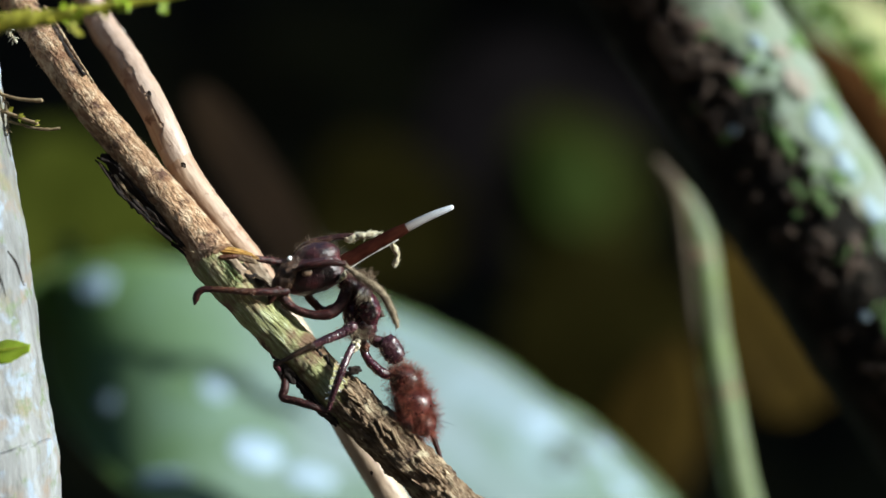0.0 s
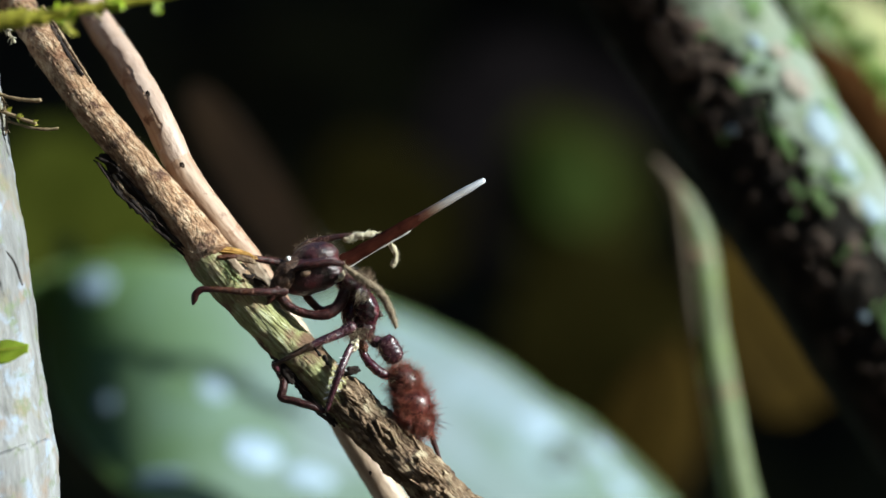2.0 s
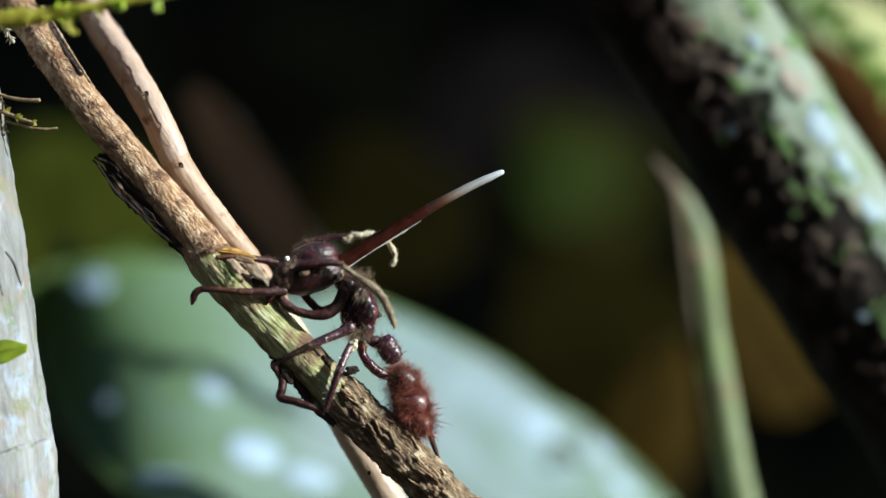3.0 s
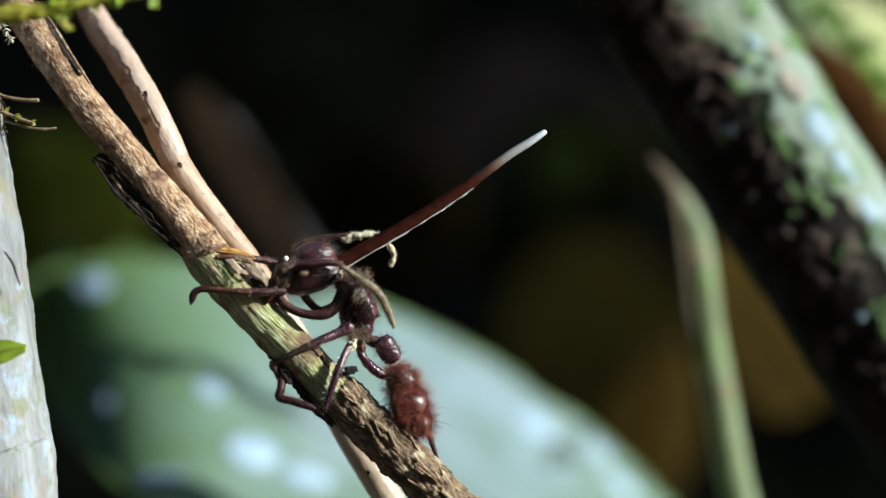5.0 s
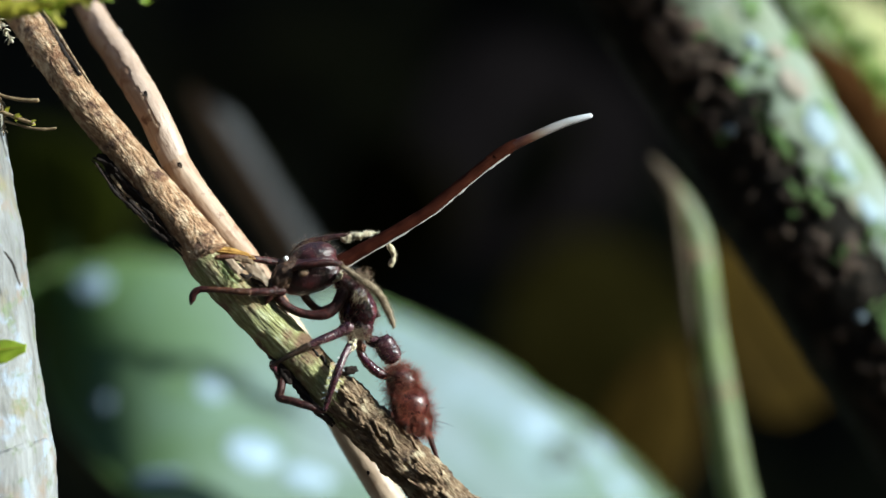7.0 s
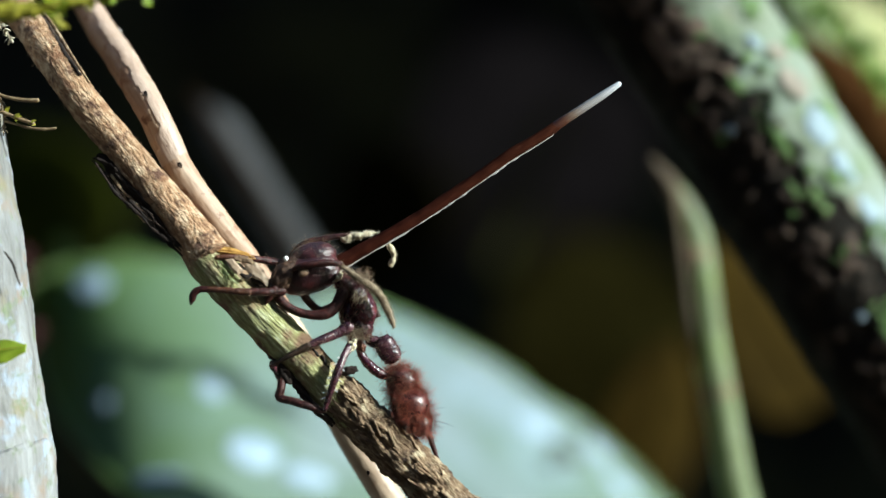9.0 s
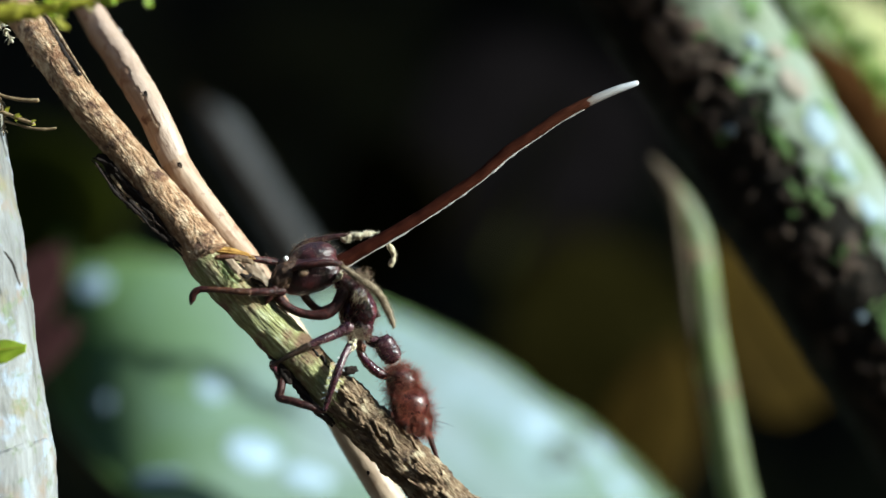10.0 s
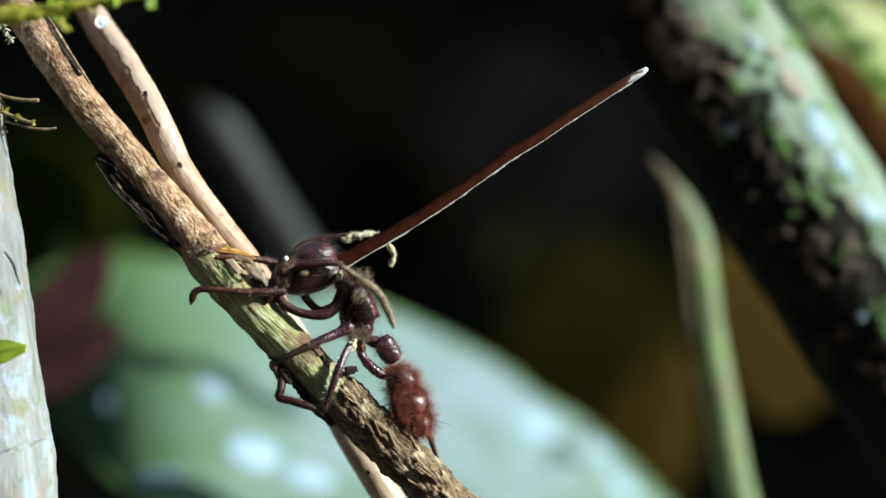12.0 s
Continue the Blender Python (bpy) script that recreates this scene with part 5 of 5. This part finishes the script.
def seat(s, reach, miss, length):
    a, b = bent(s, reach, miss), bent(s + length, reach, miss)
    p, q = at(a.x, a.y, DEPTH), at(b.x, b.y, DEPTH)
    way = (q - p).normalized()
    side = Vector((0, 1, 0))
    up = way.cross(side).normalized()
    side = up.cross(way)
    m = Matrix((side, up, way)).transposed().to_4x4()
    return Matrix.Translation(p - at(592, 470, DEPTH)) @ m


def piece(length, r0, r1, rough_, seed, rings=4, round_end=False, ripe=None, overhang=(), profile=None):
    """A short length of the stalk, from the origin along z."""
    bm = bmesh.new()
    layer = bm.verts.layers.float.new("ripeness")
    tissue = bm.verts.layers.float_vector.new("tissue")
    levels = [*((k / rings, profile(k / rings) if profile else r0 + (r1 - r0) * k / rings) for k in range(rings + 1))]
    if round_end:
        levels += [(1 + 0.9 * r1 / length * math.sin(a), r1 * math.cos(a)) for a in (0.5, 0.95, 1.3, 1.5)]
    else:
        levels += [(t, r1 * f) for t, f in overhang]
    rows = []
    for t, r in levels:
        row = []
        for j in range(18):
            a = 2 * math.pi * j / 18
            rr = r * (1 + rough_ * noise.noise(Vector((math.cos(a) * 1.3, math.sin(a) * 1.3, (t + seed) * 0.55))))
            w = bm.verts.new((rr * math.cos(a) * UNIT, rr * math.sin(a) * UNIT, t * length * UNIT))
            w[tissue] = w.co + Vector((0, 0, seed * length * UNIT))
            if ripe:
                w[layer] = min(1.0, max(0.0, ripe[0] + (ripe[1] - ripe[0]) * t))
            row.append(w)
        rows.append(row)
    for a, b in zip(rows, rows[1:]):
        for j in range(18):
            bm.faces.new((a[j], a[(j + 1) % 18], b[(j + 1) % 18], b[j]))
    if round_end:
        bm.faces.new(rows[-1])
    return bm


def link_piece(name, bm, mat_, parent):
    mesh = bpy.data.meshes.new(name)
    bm.to_mesh(mesh)
    bm.free()
    mesh.polygons.foreach_set("use_smooth", [True] * len(mesh.polygons))
    mesh.materials.append(mat_)
    ob = new(name, mesh)
    ob.parent = parent
    return ob


def build_fungus():
    root = thing("fungus_stalk", at(592, 470, DEPTH), "brown fungus stalk with a white tip growing from the ant", "fungus")
    sleeves, cores = [], []
    total = nearest(1143, 124)
    count = int(total / STEP_SLEEVE)
    width = lambda s: float(np.interp(s, (0, 60, 150, 300, 420, 490, 540, 590, 620, 645, 660), (14.5, 12.2, 11.0, 10.6, 10.2, 9.7, 9.1, 8.2, 7.1, 5.4, 3.8)))
    for k in range(count):
        s = k * STEP_SLEEVE
        lip = ((1.03, 1.0), (1.12, 0.96), (1.3, 0.86)) if s > 540 else ((1.3, 0.985), (1.8, 0.93), (2.4, 0.84), (2.9, 0.76))
        sleeve = link_piece("sleeve", piece(STEP_SLEEVE, width(s), width(s + STEP_SLEEVE), 0.12, k, round_end=k == count - 1, ripe=(s / 655, (s + STEP_SLEEVE) / 655), overhang=lip), STALK_BROWN, root)
        sleeves.append((s, sleeve))
        # pale film along the underside
        film = bmesh.new()
        bmesh.ops.create_icosphere(film, subdivisions=2, radius=1.0)
        wide = 1.1 + 6.0 * max(0.0, noise.noise(Vector((k * 0.53, 3.1, 0))))
        for w in film.verts:
            x, y, z = w.co
            r = width(s + STEP_SLEEVE / 2)
            w.co = Vector((x * 2.0 - 0.22 * r, y * wide - 0.965 * r, z * STEP_SLEEVE * 0.85 + STEP_SLEEVE / 2)) * UNIT
        link_piece("film", film, FILM, sleeve)
    thick = lambda d: float(np.interp(d, (0, 12, 30, 60, 100, 140, 170), (4.6, 5.8, 6.9, 7.5, 8.1, 8.8, 9.3)))
    # the young white end is one stiff length, the tissue behind it follows in short lengths
    bm = piece(TIP_LONG, thick(TIP_LONG), thick(0), 0.03, 46, rings=12, round_end=True, ripe=(TIP_LONG / 170, 0.0), profile=lambda t: thick(TIP_LONG * (1 - t)))
    cores.append((TIP_LONG, TIP_LONG, link_piece("tip", bm, STALK_WHITE, root)))
    d1 = TIP_LONG
    while d1 < 175:
        d0 = d1 + STEP_CORE
        bm = piece(STEP_CORE, thick(d0), thick(d1) * 1.01, 0.03, 60 - d1 / STEP_CORE, ripe=(d0 / 170, d1 / 170), overhang=((1.03, 1.0), (1.12, 0.96), (1.3, 0.86)))
        cores.append((d0, STEP_CORE, link_piece("young_tissue", bm, STALK_WHITE, root)))
        d1 = d0
    return sleeves, cores


SLEEVES, CORES = build_fungus()


def build_insect():
    bug = thing("insect", at(153, 66, 160), "tiny pale bluish-white insect crawling on the vine", "insect")
    part("body", blob(158, 66, 156, 9, 8.5, 7, 10, lambda p, n_: 1.2 * noise.noise(p * 0.3), 3), ICE, bug)
    part("wing", tube([(155, 57, 152, 1.2), (149, 61, 150, 2.4), (148, 68, 150, 2.6), (152, 74, 151, 2.4), (160, 76, 152, 1.2)], 10, 2), DEW, bug, "white folded wing")
    part("wing", tube([(163, 59, 154, 0.8), (167, 63, 153, 1.4), (167, 70, 153, 1.4), (162, 75, 154, 0.8)], 10, 2), DEW, bug, "white folded wing")
    return bug


INSECT = build_insect()


# ---- what moves ----
def motions():
    rows_s, rows_c = [[] for _ in SLEEVES], [[] for _ in CORES]
    ts = [r[0] for r in TIPS]
    for i in range(49):
        t = i * 0.25
        u, v, b = (float(np.interp(t, ts, [r[k] for r in TIPS])) for k in (1, 2, 3))
        reach = nearest(u, v)
        miss = Vector((u, v)) - along(reach)
        front = float(np.interp(b, LINE_U, LENGTH))
        for (s, ob), rows in zip(SLEEVES, rows_s):
            rows.append((t, seat(s if s < front - STEP_SLEEVE else max(6.0, 2 * (front - STEP_SLEEVE) - s), reach, miss, STEP_SLEEVE)))
        for (d, long, ob), rows in zip(CORES, rows_c):
            rows.append((t, seat(max(2.0, reach - d - 4), reach, miss, long)))
    for (s, ob), rows in zip(SLEEVES, rows_s):
        walk(ob, rows)
    for (d, long, ob), rows in zip(CORES, rows_c):
        walk(ob, rows)
    # the far leaves turn away to imitate the light on them fading
    foot = SWAYING_LEAF.location.copy()
    walk(SWAYING_LEAF, [(t, Matrix.Translation(foot) @ pose(0, 0, 0, 0, 0, a)) for t, a in
                        ((0, 0), (0.8, -22), (1.2, -20), (1.7, 0), (2, 0), (3.2, -22), (4.8, -66), (5.5, -92), (7, -120), (8.8, -129), (12, -129))])
    foot = DIM_LEAF.location.copy()
    walk(DIM_LEAF, [(t, Matrix.Translation(foot) @ pose(0, 0, 0, 0, 0, a)) for t, a in ((0, 0), (2.5, -10), (5, -45), (8, -60), (12, -62))])
    foot = HAZEL_LEAF.location.copy()
    walk(HAZEL_LEAF, [(t, Matrix.Translation(foot) @ pose(0, 0, 0, 0, 0, a)) for t, a in ((0, 0), (3.2, -15), (5, -50), (8, -65), (12, -65))])
    foot = STRAP_LEAF.location.copy()
    axis = (at(338, 150, 2350) - at(572, 520, 2350)).normalized()
    walk(STRAP_LEAF, [(t, Matrix.Translation(foot) @ Matrix.Rotation(radians(a), 4, axis)) for t, a in ((0, 0), (2.4, 2), (3.2, 3), (4.8, 7), (6, 15), (7.2, 30), (8.8, 43), (12, 45))])
    foot = SLIDING_LEAF.location.copy()
    walk(SLIDING_LEAF, [(t, Matrix.Translation(foot + Vector((a * UNIT, 0, 0)))) for t, a in ((0, -260), (8, -250), (9.5, -150), (10, -110), (10.5, -70), (11.2, -30), (12, 0))])
    foot = INSECT.location.copy()
    walk(INSECT, [(t, Matrix.Translation(foot + Vector((a * UNIT, d * UNIT, -b * UNIT)))) for t, a, b, d in (
        (0, 26, -22, 150), (10.2, 26, -22, 150), (10.3, -30, 0, 90), (10.4, 0, 0, 0), (10.8, 0, 0, 0), (11.0, 10, -13, 0), (11.5, 10, -11, 0), (11.75, 12, -18, 0), (12, 22, -28, 2))])
    foot = MOSS_STRAND.location.copy()
    walk(MOSS_STRAND, [(t, Matrix.Translation(foot + Vector((a * UNIT, 0, b * UNIT)))) for t, a, b in (
        (0, 0, 0), (1.5, -8, 0), (2.5, -6, 2), (3.2, -4, 3), (4.8, -8, 8), (6.5, -24, 17), (7.2, -24, 16), (8.8, -20, 13), (10, -18, 11), (10.5, -14, 8), (11, -14, 8), (11.5, -16, 9), (12, -14, 8))])


motions()
